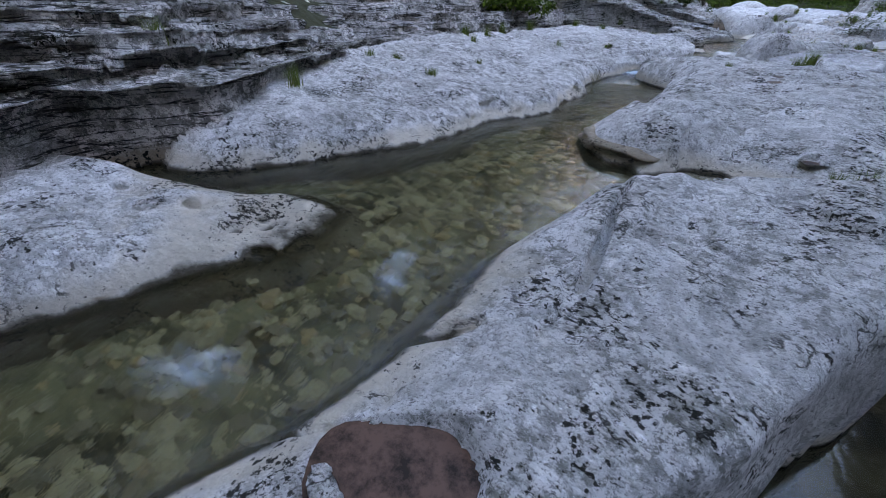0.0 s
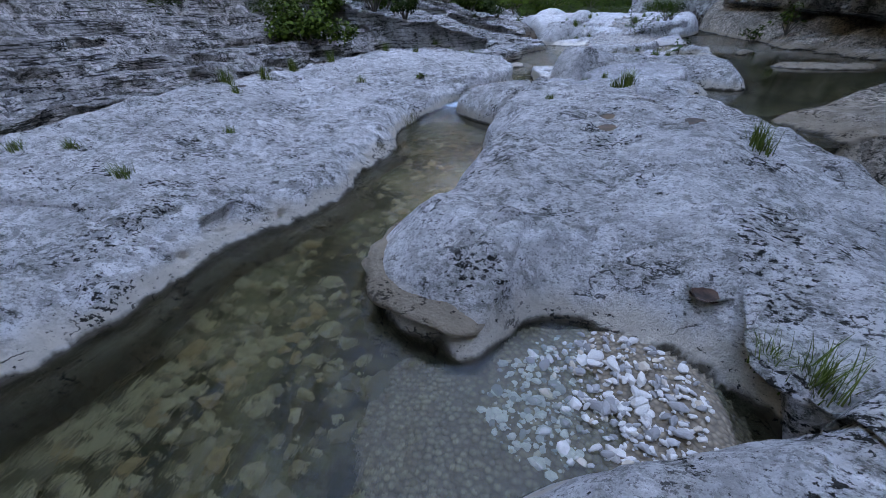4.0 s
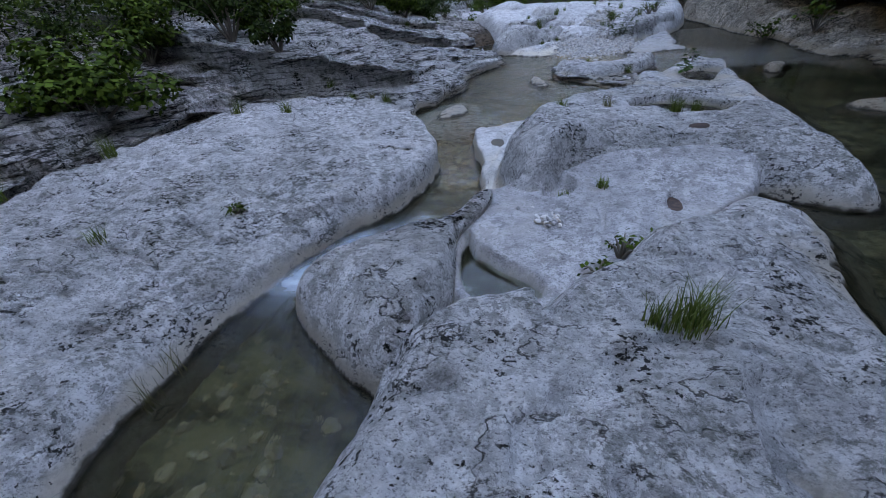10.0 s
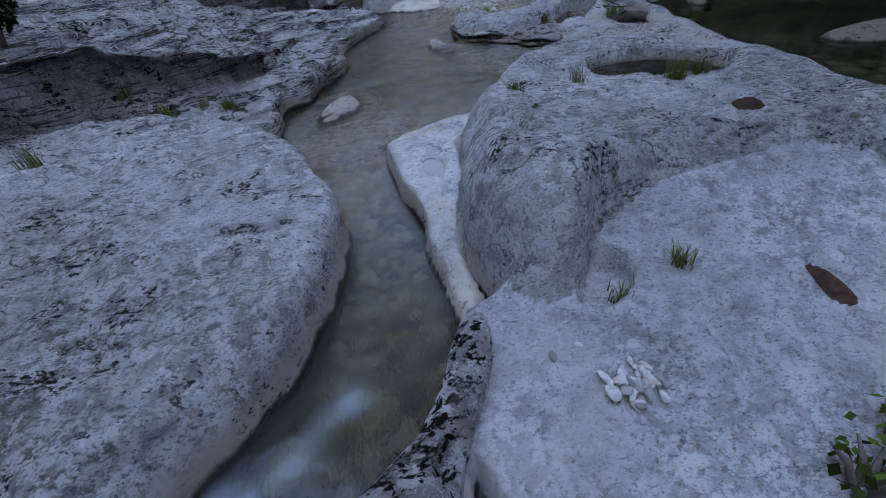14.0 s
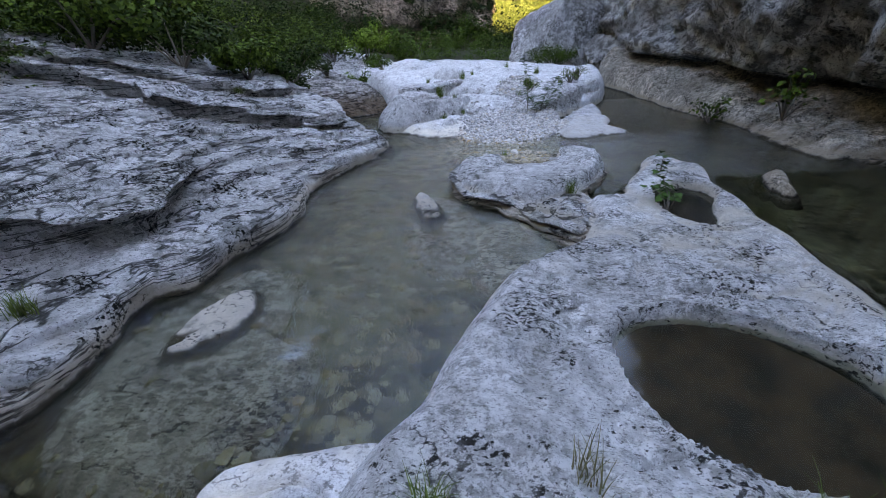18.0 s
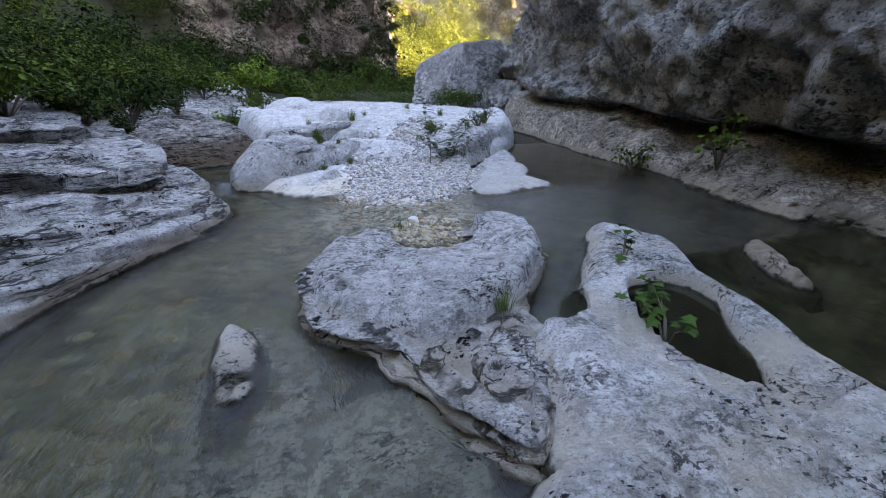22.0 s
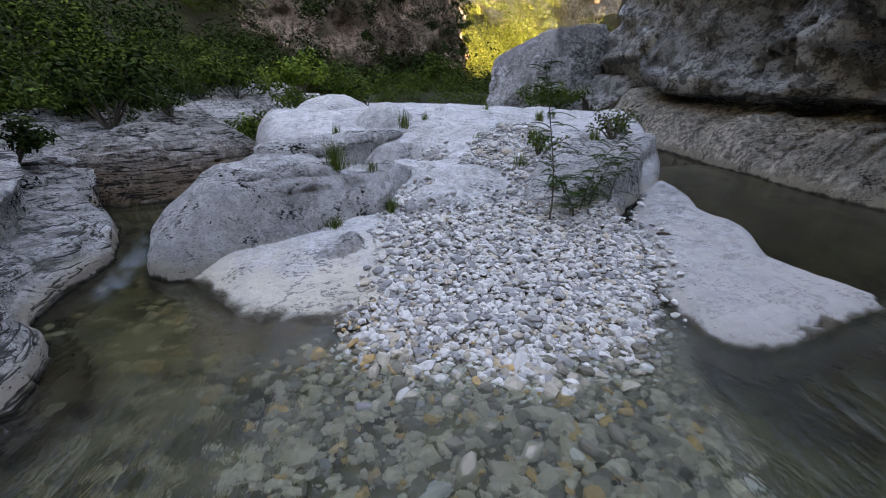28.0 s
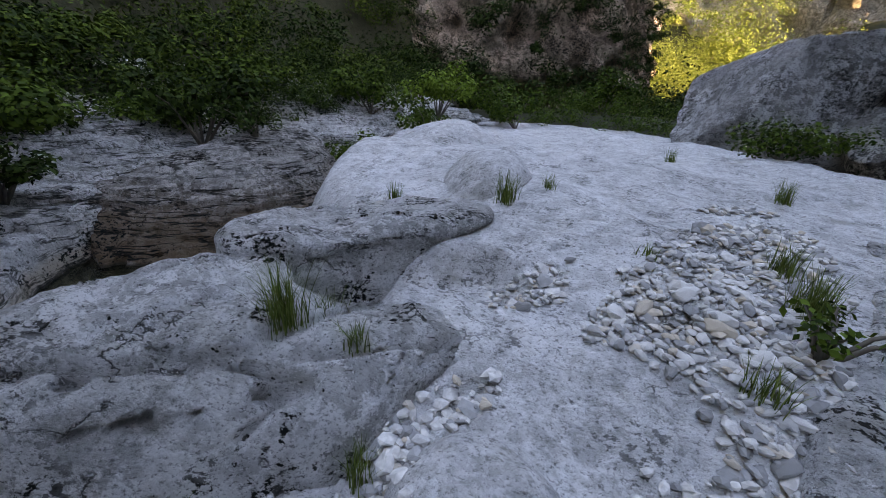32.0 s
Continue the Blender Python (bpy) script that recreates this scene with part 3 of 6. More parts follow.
hollow([(0.78, 5.74), (0.86, 5.85), (0.97, 5.88), (1.02, 5.75), (0.87, 5.57)], 0.33, 0.03, 0.03, "dark shallow puddle in a rock pit")
hollow([(0.70, 5.3), (0.74, 5.4), (0.83, 5.49), (0.93, 5.44), (0.92, 5.26), (0.8, 5.2)], 0.31, 0.03, 0.03, "dark shallow puddle in a rock pit")
hollow([(0.97, 5.44), (1.04, 5.5), (1.12, 5.46), (1.13, 5.3), (1.02, 5.27)], 0.31, 0.03, 0.03, "dark shallow puddle in a rock pit")
hollow([(1.60, 5.45), (1.64, 5.72), (1.78, 5.8), (1.86, 5.62), (1.74, 5.4)], 0.22, 0.04, 0.04, "green-brown puddle in a rock pit")
hollow([(-1.2, -0.86), (-1.0, -0.72), (-0.74, -0.6), (-0.52, -0.76), (-0.6, -1.1), (-1.05, -1.15)], -0.42, 0.05, 0.06, "flat brown puddle in the slab")
hollow([(0.80, 8.06), (0.82, 8.17), (0.9, 8.22), (0.99, 8.15), (0.96, 8.0), (0.85, 7.97)], 0.38, 0.03, 0.03, "rust-brown puddle in a rock pit")
hollow([(0.85, 3.17), (0.95, 3.28), (1.06, 3.23), (0.98, 3.08)], 0.08, 0.03, 0.03, "brown puddle in a rock pit")
hollow([(1.27, 3.84), (1.28, 3.92), (1.38, 3.9), (1.35, 3.79)], 0.05, 0.03)
hollow([(1.82, 3.0), (1.9, 3.3), (2.02, 3.26), (1.95, 2.98)], 0.05, 0.04, 0.03, "dark green puddle in a rock pit")
hollow([(1.44, 5.16), (1.46, 5.26), (1.54, 5.25), (1.53, 5.15)], 0.2, 0.03, 0.03, "small olive puddle in a rock pit")
hollow([(-4.45, 7.36), (-4.72, 7.6), (-4.62, 7.9), (-4.4, 7.72)], 0.3, 0.04, 0.03, "brown puddle along the slab's edge")
hollow([(1.46, 6.5), (1.5, 6.62), (1.6, 6.6), (1.64, 6.5), (1.55, 6.43)], 0.12, 0.03)
hollow([(2.27, 9.62), (2.28, 9.78), (2.38, 9.94), (2.47, 9.84), (2.4, 9.62)], 0.14, 0.03, 0.02, "brown puddle in the basin")
hollow([(3.0, 11.1), (3.12, 11.32), (3.35, 11.3), (3.25, 11.05)], 0.26, 0.06, 0.03, "rusty brown puddle in a rock pit")
hollow([(1.0, 21.2), (1.5, 21.2), (1.55, 21.9), (1.25, 23.0), (0.95, 24.0), (0.2, 24.6), (-0.6, 25.2), (-0.9, 24.9), (0.2, 23.6), (0.75, 22.6)], -0.22, 0.08)
hollow([(6.35, 21.9), (6.4, 22.02), (6.55, 22.0), (6.5, 21.88)], 0.06, 0.04, 0.02, "small brown puddle on the flat slab")
hollow([(2.75, 24.25), (3.1, 23.9), (3.6, 23.98), (4.2, 24.1), (4.45, 24.3), (4.1, 24.75), (3.7, 24.7), (3.2, 24.42)], 0.50, 0.16)
hollow([(3.66, 22.85), (3.78, 23.15), (4.05, 23.55), (4.3, 23.62), (4.25, 23.42), (3.95, 23.2), (3.85, 22.85)], 0.34, 0.10)
hollow([(0.3, 23.3), (1.1, 23.2), (1.65, 23.4), (2.0, 23.75), (2.1, 24.3), (1.95, 25.1), (1.95, 25.9), (1.5, 25.75), (0.8, 25.05), (-0.2, 24.75), (-0.8, 24.8), (-0.6, 24.3)], -0.15, 0.12)
# cracks across the slabs
def crack(ax, ay, bx, by, w, deep):
    dx, dy = bx - ax, by - ay
    n = math.hypot(dx, dy)
    wob = 0.06 * fbm(GX, GY, 0.25, 2, 44.0)
    u = ((GX - ax) * dx + (GY - ay) * dy) / n
    v = ((GX - ax) * -dy + (GY - ay) * dx) / n + wob
    q = np.clip(1 - np.abs(v) / w, 0, 1) * step(0, 0.12, u) * (1 - step(n - 0.12, n, u))
    H[:] = H - deep * q


for c in ((-0.55, 0.25, -0.62, 1.7, 0.04, 0.12), (-0.95, -0.2, -0.62, 0.1, 0.03, 0.06), (0.75, 8.75, 0.95, 8.45, 0.035, 0.12), (-0.2, 8.2, 0.2, 8.75, 0.035, 0.12), (1.5, 3.75, 2.3, 4.2, 0.04, 0.04),
          (-0.75, 3.05, -0.2, 3.6, 0.035, 0.06), (1.2, 8.9, 2.2, 9.0, 0.04, 0.06), (3.3, 17.9, 3.45, 17.2, 0.035, 0.07), (4.4, 16.8, 4.7, 17.6, 0.03, 0.05),
          (0.5, 10.3, 1.0, 12.3, 0.04, 0.03), (1.6, 9.3, 1.75, 9.9, 0.03, 0.05), (3.2, 14.8, 4.4, 15.9, 0.03, 0.04), (1.9, 22.55, 3.4, 23.35, 0.05, 0.14), (2.3, 22.9, 2.6, 23.6, 0.035, 0.10), (2.9, 23.1, 3.2, 23.6, 0.04, 0.10), (3.2, 23.2, 4.0, 23.7, 0.04, 0.12), (1.6, 22.9, 2.4, 23.7, 0.04, 0.10),
          (-3.0, 6.2, -2.5, 6.6, 0.03, 0.05), (-1.3, 9.6, -1.0, 9.9, 0.04, 0.06)):
    crack(*c)


# ---- materials ----
def mat(name):
    m = bpy.data.materials.new(name)
    m.use_nodes = True
    return m, m.node_tree, m.node_tree.nodes["Principled BSDF"]


def node(t, kind, **values):
    n = t.nodes.new(kind)
    for key, v in values.items():
        n.inputs[key].default_value = v
    return n


def tex(t, coord, kind, scale, detail=4.0, rough=0.55):
    n = t.nodes.new("ShaderNodeTexNoise" if kind == "noise" else "ShaderNodeTexVoronoi")
    n.inputs["Scale"].default_value = scale
    n.inputs["Detail"].default_value = detail
    n.inputs["Roughness"].default_value = rough
    t.links.new(coord, n.inputs["Vector"])
    return n.outputs["Distance" if kind == "voronoi" else 0]


def ramp(t, fac, stops):
    n = t.nodes.new("ShaderNodeValToRGB")
    e = n.color_ramp.elements
    while len(e) < len(stops):
        e.new(0.5)
    for el, (p, c) in zip(e, stops):
        el.position = p
        el.color = (*c, 1) if len(c) == 3 else (c[0], c[0], c[0], 1)
    t.links.new(fac, n.inputs[0])
    return n.outputs[0]


def mixc(t, fac, a, b, mode="MIX"):
    n = t.nodes.new("ShaderNodeMix")
    n.data_type, n.blend_type = "RGBA", mode
    for sock, v in ((0, fac), (6, a), (7, b)):
        if isinstance(v, (int, float)):
            n.inputs[sock].default_value = v
        elif isinstance(v, tuple):
            n.inputs[sock].default_value = (*v, 1)
        else:
            t.links.new(v, n.inputs[sock])
    return n.outputs[2]


def mathn(t, op, a, b=0.0):
    n = t.nodes.new("ShaderNodeMath")
    n.operation = op
    for sock, v in ((0, a), (1, b)):
        if isinstance(v, (int, float)):
            n.inputs[sock].default_value = v
        else:
            t.links.new(v, n.inputs[sock])
    return n.outputs[0]


def coords(t, sx=1.0, sy=1.0, sz=1.0):
    c = t.nodes.new("ShaderNodeTexCoord")
    m = t.nodes.new("ShaderNodeMapping")
    m.inputs["Scale"].default_value = (sx, sy, sz)
    t.links.new(c.outputs["Object"], m.inputs[0])
    return m.outputs[0]


def bumped(t, p, height, strength, distance):
    b = t.nodes.new("ShaderNodeBump")
    b.inputs["Strength"].default_value, b.inputs["Distance"].default_value = strength, distance
    t.links.new(height, b.inputs["Height"])
    t.links.new(b.outputs[0], p.inputs["Normal"])


def limestone(name, light, mid, tan, pits=0.5, tide=True, moss=0.0, bump_by=1.0, zoom=1.0, lichen=1.0, beds=0.0, high=0.20, hot_by=1.0, crust=1.0):
    """Weathered limestone: pale ground, soft grey lichen stains deepened for the relief's shade, white crust in flakes,
    pits in clusters and thin bedding slits with their shade painted near-black, a wet line and a bleached tan band
    above the water (attribute 'above').
    """
    m, t, p = mat(name)
    p.inputs["Specular IOR Level"].default_value = 0.12
    c = coords(t, zoom, zoom, zoom)
    turned = t.nodes.new("ShaderNodeMapping")
    turned.inputs["Rotation"].default_value = (0.1, 0.1, 0.35)
    turned.inputs["Scale"].default_value = (0.72, 1.0, 1.15)
    t.links.new(c, turned.inputs[0])
    cs = turned.outputs[0]
    big, small = tex(t, c, "noise", 1.1, 5), tex(t, c, "noise", 11.0, 7, 0.7)
    fine = tex(t, cs, "noise", 60.0, 5, 0.75)
    col = mixc(t, ramp(t, big, [(0.32, (0,)), (0.68, (1,))]), mixc(t, 0.55, mid, light), light)
    # soft mottling at the width of a palm
    col = mixc(t, ramp(t, tex(t, c, "noise", 5.0, 6, 0.62), [(0.36, (0.7,)), (0.56, (0,))]), col, tuple(v * 0.85 for v in mid))
    # grey lichen, grainy, in clusters; its dark tone also carries the relief's shade
    zone = ramp(t, tex(t, c, "noise", 1.25, 6, 0.6), [(0.42, (0,)), (0.58, (1,))])
    grainy = ramp(t, tex(t, cs, "noise", 19.0, 8, 0.8), [(0.43, (1,)), (0.54, (0,))])
    stain = mathn(t, "MULTIPLY", grainy, mathn(t, "ADD", mathn(t, "MULTIPLY", zone, 0.65), 0.22))
    stain = mathn(t, "MULTIPLY", stain, lichen)
    col = mixc(t, stain, col, tuple(v * k for v, k in zip(mid, (0.46, 0.48, 0.42))))
    # white crust in flakes
    white = ramp(t, tex(t, c, "noise", 9.0, 10, 0.80), [(0.492, (0,)), (0.52, (1,))])
    patch = ramp(t, tex(t, c, "noise", 1.0, 5, 0.6), [(0.40, (0.3,)), (0.55, (1,))])
    white = mathn(t, "MULTIPLY", mathn(t, "MULTIPLY", white, patch), crust)
    col = mixc(t, white, col, tuple(min(0.88, v * 1.5) for v in light))
    col = mixc(t, ramp(t, fine, [(0.38, (0.75,)), (0.46, (0,))]), col, tuple(v * 0.40 for v in mid))
    col = mixc(t, ramp(t, tex(t, c, "noise", 2.2, 3), [(0.60, (0,)), (0.74, (0.35,))]), col, (0.20, 0.185, 0.14))
    if tide:
        a = t.nodes.new("ShaderNodeAttribute")
        a.attribute_name = "above"
        h = mathn(t, "ADD", a.outputs["Fac"], mathn(t, "MULTIPLY", mathn(t, "SUBTRACT", tex(t, c, "noise", 2.6, 5), 0.5), 0.26))
        band = ramp(t, h, [(0.0, (0.6,)), (0.03, (0.95,)), (high * 0.5, (0.85,)), (high, (0,))])
        col = mixc(t, band, col, mixc(t, small, tuple(v * 0.75 for v in tan), tuple(v * 1.2 for v in tan)))
        hw = mathn(t, "ADD", a.outputs["Fac"], mathn(t, "MULTIPLY", mathn(t, "SUBTRACT", tex(t, c, "noise", 4.5, 4), 0.5), 0.12))
        col = mixc(t, ramp(t, mathn(t, "ADD", hw, 0.2), [(0.185, (0.85,)), (0.215, (0,))]), col, mixc(t, small, (0.06, 0.053, 0.031), (0.19, 0.165, 0.105)))
        wet = ramp(t, mathn(t, "ADD", hw, 0.2), [(0.10, (0.1,)), (0.17, (0.85,)), (0.215, (0.9,)), (0.24, (0,))])
        col = mixc(t, wet, col, mixc(t, small, (0.014, 0.012, 0.008), (0.085, 0.072, 0.045)))
        t.links.new(ramp(t, hw, [(0.0, (0.25,)), (0.04, (0.45,)), (0.06, (0.88,))]), p.inputs["Roughness"])
    else:
        p.inputs["Roughness"].default_value = 0.9
    # pits in clusters, and a few hairline cracks; the shade in them is painted near-black
    hot = ramp(t, tex(t, c, "noise", 2.1, 5, 0.6), [(0.50, (0,)), (0.60, (0.10,))])
    pit = ramp(t, mathn(t, "SUBTRACT", tex(t, cs, "noise", 29.0, 6, 0.7), mathn(t, "MULTIPLY", hot, hot_by)), [(0.355, (1,)), (0.38, (0,))])
    where = ramp(t, tex(t, c, "noise", 1.6, 4), [(0.36, (0.15,)), (0.50, (1,))])
    wander = mathn(t, "ABSOLUTE", mathn(t, "SUBTRACT", tex(t, cs, "noise", 1.7, 6, 0.6), 0.5))
    fissure = ramp(t, wander, [(0.0, (0.9,)), (0.004, (0.7,)), (0.009, (0,))])
    broken = ramp(t, tex(t, c, "noise", 2.6, 4), [(0.50, (0,)), (0.56, (1,))])
    slit = mathn(t, "MAXIMUM", mathn(t, "MULTIPLY", pit, where), mathn(t, "MULTIPLY", fissure, broken))
    slit = mathn(t, "MULTIPLY", slit, pits)
    if beds:
        # thin slits between beds, with their shade painted dark
        cz = coords(t, 0.55, 0.55, 7.0)
        line = mathn(t, "ABSOLUTE", mathn(t, "SUBTRACT", tex(t, cz, "noise", 1.5, 5, 0.6), 0.5))
        line = ramp(t, line, [(0.0, (1,)), (0.014, (0.85,)), (0.032, (0,))])
        some = ramp(t, tex(t, c, "noise", 1.9, 4), [(0.40, (0,)), (0.50, (1,))])
        slit = mathn(t, "MAXIMUM", slit, mathn(t, "MULTIPLY", mathn(t, "MULTIPLY", line, some), beds))
    col = mixc(t, slit, col, (0.012, 0.013, 0.011))
    if moss:
        col = mixc(t, mathn(t, "MULTIPLY", ramp(t, tex(t, c, "noise", 3.1, 5), [(0.52, (0,)), (0.66, (1,))]), moss), col, (0.05, 0.06, 0.02))
    t.links.new(col, p.inputs["Base Color"])
    hgt = mathn(t, "ADD", mathn(t, "MULTIPLY", small, 0.55), mathn(t, "ADD", mathn(t, "MULTIPLY", fine, 0.30), mathn(t, "MULTIPLY", white, 0.13)))
    hgt = mathn(t, "SUBTRACT", hgt, mathn(t, "ADD", mathn(t, "MULTIPLY", slit, 0.6), mathn(t, "MULTIPLY", stain, 0.12)))
    bumped(t, p, hgt, min(1.0, 0.95 * bump_by), 0.11 * bump_by / zoom)
    return m


STONE = limestone("limestone", (0.85, 0.85, 0.845), (0.35, 0.35, 0.345), (0.70, 0.645, 0.55), 0.95, high=0.18, bump_by=1.25)
PALE = limestone("pale_limestone", (0.70, 0.70, 0.70), (0.40, 0.40, 0.40), (0.64, 0.59, 0.50), 0.6, bump_by=0.8, lichen=0.5, crust=0.3)
CRUST = limestone("crusted_limestone", (0.80, 0.795, 0.78), (0.38, 0.375, 0.36), (0.62, 0.57, 0.48), 1.0, bump_by=1.5, lichen=0.9, zoom=0.8, hot_by=1.25)
PITTED = limestone("pitted_limestone", (0.82, 0.82, 0.81), (0.40, 0.40, 0.395), (0.60, 0.55, 0.46), 1.0, bump_by=1.5, zoom=1.0, lichen=0.55, hot_by=1.3)
SMOOTH = limestone("scoured_limestone", (0.36, 0.36, 0.365), (0.21, 0.21, 0.215), (0.40, 0.385, 0.36), 0.35, bump_by=0.5, lichen=0.45, crust=0.6)
LEDGE = limestone("ledge_limestone", (0.84, 0.84, 0.83), (0.35, 0.35, 0.34), (0.58, 0.51, 0.41), 1.0, moss=0.2, bump_by=1.5, zoom=0.8, lichen=0.8, beds=0.9, hot_by=1.2)
OLDLEDGE = limestone("old_ledge", (0.58, 0.57, 0.56), (0.17, 0.165, 0.16), (0.36, 0.31, 0.24), 1.0, moss=0.35, bump_by=1.5, zoom=0.8, beds=1.0)
BANK = limestone("bank_limestone", (0.56, 0.50, 0.42), (0.20, 0.17, 0.14), (0.44, 0.37, 0.28), 0.9, bump_by=1.5, lichen=1.3, hot_by=1.2)
SHELF = limestone("sunken_limestone", (0.42, 0.39, 0.34), (0.20, 0.18, 0.15), (0.38, 0.31, 0.22), 0.9, tide=False, bump_by=1.0)
SLOTWALL = limestone("slot_wall", (0.50, 0.48, 0.46), (0.20, 0.19, 0.18), (0.17, 0.115, 0.07), 1.0, moss=0.2, bump_by=1.5, zoom=0.8, beds=1.0, high=0.8)
BLOCK = limestone("block_limestone", (0.62, 0.60, 0.59), (0.21, 0.205, 0.20), (0.3, 0.25, 0.2), 0.8, tide=False, bump_by=1.5, zoom=0.4)
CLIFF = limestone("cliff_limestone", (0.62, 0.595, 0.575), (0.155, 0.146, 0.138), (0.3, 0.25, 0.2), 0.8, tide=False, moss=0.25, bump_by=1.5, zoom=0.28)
# lit copy of the warm cliff rock, with sunlight put into its colour
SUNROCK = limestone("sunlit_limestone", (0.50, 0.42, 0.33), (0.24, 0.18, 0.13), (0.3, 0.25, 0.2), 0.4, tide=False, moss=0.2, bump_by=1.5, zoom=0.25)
WARM = limestone("warm_cliff", (0.54, 0.42, 0.33), (0.14, 0.10, 0.072), (0.3, 0.25, 0.2), 0.9, tide=False, moss=0.4, bump_by=1.5, zoom=0.25, lichen=1.2, hot_by=1.2)


def earth_mat():
    m, t, p = mat("stream_bed")
    c = coords(t)
    a = t.nodes.new("ShaderNodeAttribute")
    a.attribute_name = "above"
    v = t.nodes.new("ShaderNodeTexVoronoi")
    v.inputs["Scale"].default_value = 6.5
    t.links.new(c, v.inputs["Vector"])
    pebble = mixc(t, ramp(t, v.outputs["Distance"], [(0.25, (0,)), (0.6, (1,))]), mixc(t, v.outputs["Color"], (0.22, 0.185, 0.11), (0.09, 0.082, 0.047)), (0.024, 0.022, 0.012))
    col = mixc(t, ramp(t, tex(t, c, "noise", 1.1, 4), [(0.34, (0,)), (0.50, (1,))]), pebble, mixc(t, ramp(t, tex(t, c, "noise", 1.5, 7, 0.7), [(0.42, (0,)), (0.56, (1,))]), (0.022, 0.022, 0.013), (0.12, 0.112, 0.065)))
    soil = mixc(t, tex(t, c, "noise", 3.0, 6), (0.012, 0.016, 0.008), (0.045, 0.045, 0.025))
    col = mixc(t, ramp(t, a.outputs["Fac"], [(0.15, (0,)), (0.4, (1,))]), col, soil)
    # deep bed painted darker, since the water itself takes away no light
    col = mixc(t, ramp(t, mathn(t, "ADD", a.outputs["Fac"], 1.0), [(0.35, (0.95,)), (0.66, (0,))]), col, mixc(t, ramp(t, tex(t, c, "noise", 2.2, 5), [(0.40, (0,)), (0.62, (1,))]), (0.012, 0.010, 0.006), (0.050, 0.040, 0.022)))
    t.links.new(col, p.inputs["Base Color"])
    p.inputs["Roughness"].default_value = 0.8
    p.inputs["Specular IOR Level"].default_value = 0.1
    bumped(t, p, mathn(t, "ADD", mathn(t, "MULTIPLY", v.outputs["Distance"], -0.5), tex(t, c, "noise", 14.0, 4)), 0.8, 0.04)
    return m


EARTH = earth_mat()


def gravel_mat(name, light, dark):
    m, t, p = mat(name)
    c = coords(t)
    v = t.nodes.new("ShaderNodeTexVoronoi")
    v.inputs["Scale"].default_value = 34.0
    t.links.new(c, v.inputs["Vector"])
    col = mixc(t, v.outputs["Color"], dark, light)
    col = mixc(t, ramp(t, v.outputs["Distance"], [(0.3, (0,)), (0.7, (1,))]), col, (0.12, 0.10, 0.075))
    t.links.new(col, p.inputs["Base Color"])
    p.inputs["Roughness"].default_value = 0.9
    bumped(t, p, mathn(t, "MULTIPLY", v.outputs["Distance"], -1.0), 1.0, 0.02)
    return m


GRIT = gravel_mat("grit", (0.30, 0.25, 0.18), (0.14, 0.11, 0.08))
# pale grit, toned down to stand for shade between the pebbles on it
PALEGRIT = gravel_mat("pale_grit", (0.38, 0.35, 0.30), (0.20, 0.17, 0.14))


def water_mat():
    m, t, p = mat("water")
    p.inputs["Base Color"].default_value = (0.74, 0.81, 0.67, 1)
    p.inputs["Transmission Weight"].default_value = 1.0
    p.inputs["IOR"].default_value = 1.33
    p.inputs["Specular IOR Level"].default_value = 0.2
    p.inputs["Roughness"].default_value = 0.03
    a = t.nodes.new("ShaderNodeAttribute")
    a.attribute_name = "quick"
    # ripples drawn out along the flow
    flow = t.nodes.new("ShaderNodeMapping")
    flow.inputs["Rotation"].default_value = (0, 0, 0.42)
    flow.inputs["Scale"].default_value = (1.0, 0.42, 1.0)
    t.links.new(coords(t), flow.inputs[0])
    wave = mathn(t, "ADD", tex(t, flow.outputs[0], "noise", 5.0, 4, 0.6), mathn(t, "MULTIPLY", tex(t, flow.outputs[0], "noise", 17.0, 4, 0.6), 0.5))
    bumped(t, p, mathn(t, "MULTIPLY", wave, a.outputs["Fac"]), 0.8, 0.12)
    return m


WATER = water_mat()


def foam_mat():
    m, t, p = mat("white_water")
    c = coords(t, 1, 1, 1)
    p.inputs["Base Color"].default_value = (0.55, 0.65, 0.74, 1)
    p.inputs["Roughness"].default_value = 0.9
    p.inputs["Specular IOR Level"].default_value = 0.05
    a = t.nodes.new("ShaderNodeAttribute")
    a.attribute_name = "froth"
    drawn = t.nodes.new("ShaderNodeMapping")
    drawn.inputs["Rotation"].default_value = (0, 0, -0.83)
    drawn.inputs["Scale"].default_value = (0.45, 1.5, 1.0)
    t.links.new(c, drawn.inputs[0])
    streak = mathn(t, "ADD", mathn(t, "MULTIPLY", tex(t, drawn.outputs[0], "noise", 6.0, 4, 0.55), 0.6), mathn(t, "MULTIPLY", tex(t, c, "noise", 5.0, 3), 0.4))
    n = mathn(t, "ADD", a.outputs["Fac"], mathn(t, "MULTIPLY", mathn(t, "SUBTRACT", streak, 0.5), 4.2))
    t.links.new(ramp(t, mathn(t, "MULTIPLY", n, 0.5), [(0.05, (0,)), (0.35, (0.10,)), (0.62, (0.34,)), (0.95, (0.62,))]), p.inputs["Alpha"])
    bumped(t, p, streak, 0.8, 0.05)
    return m


FOAM = foam_mat()


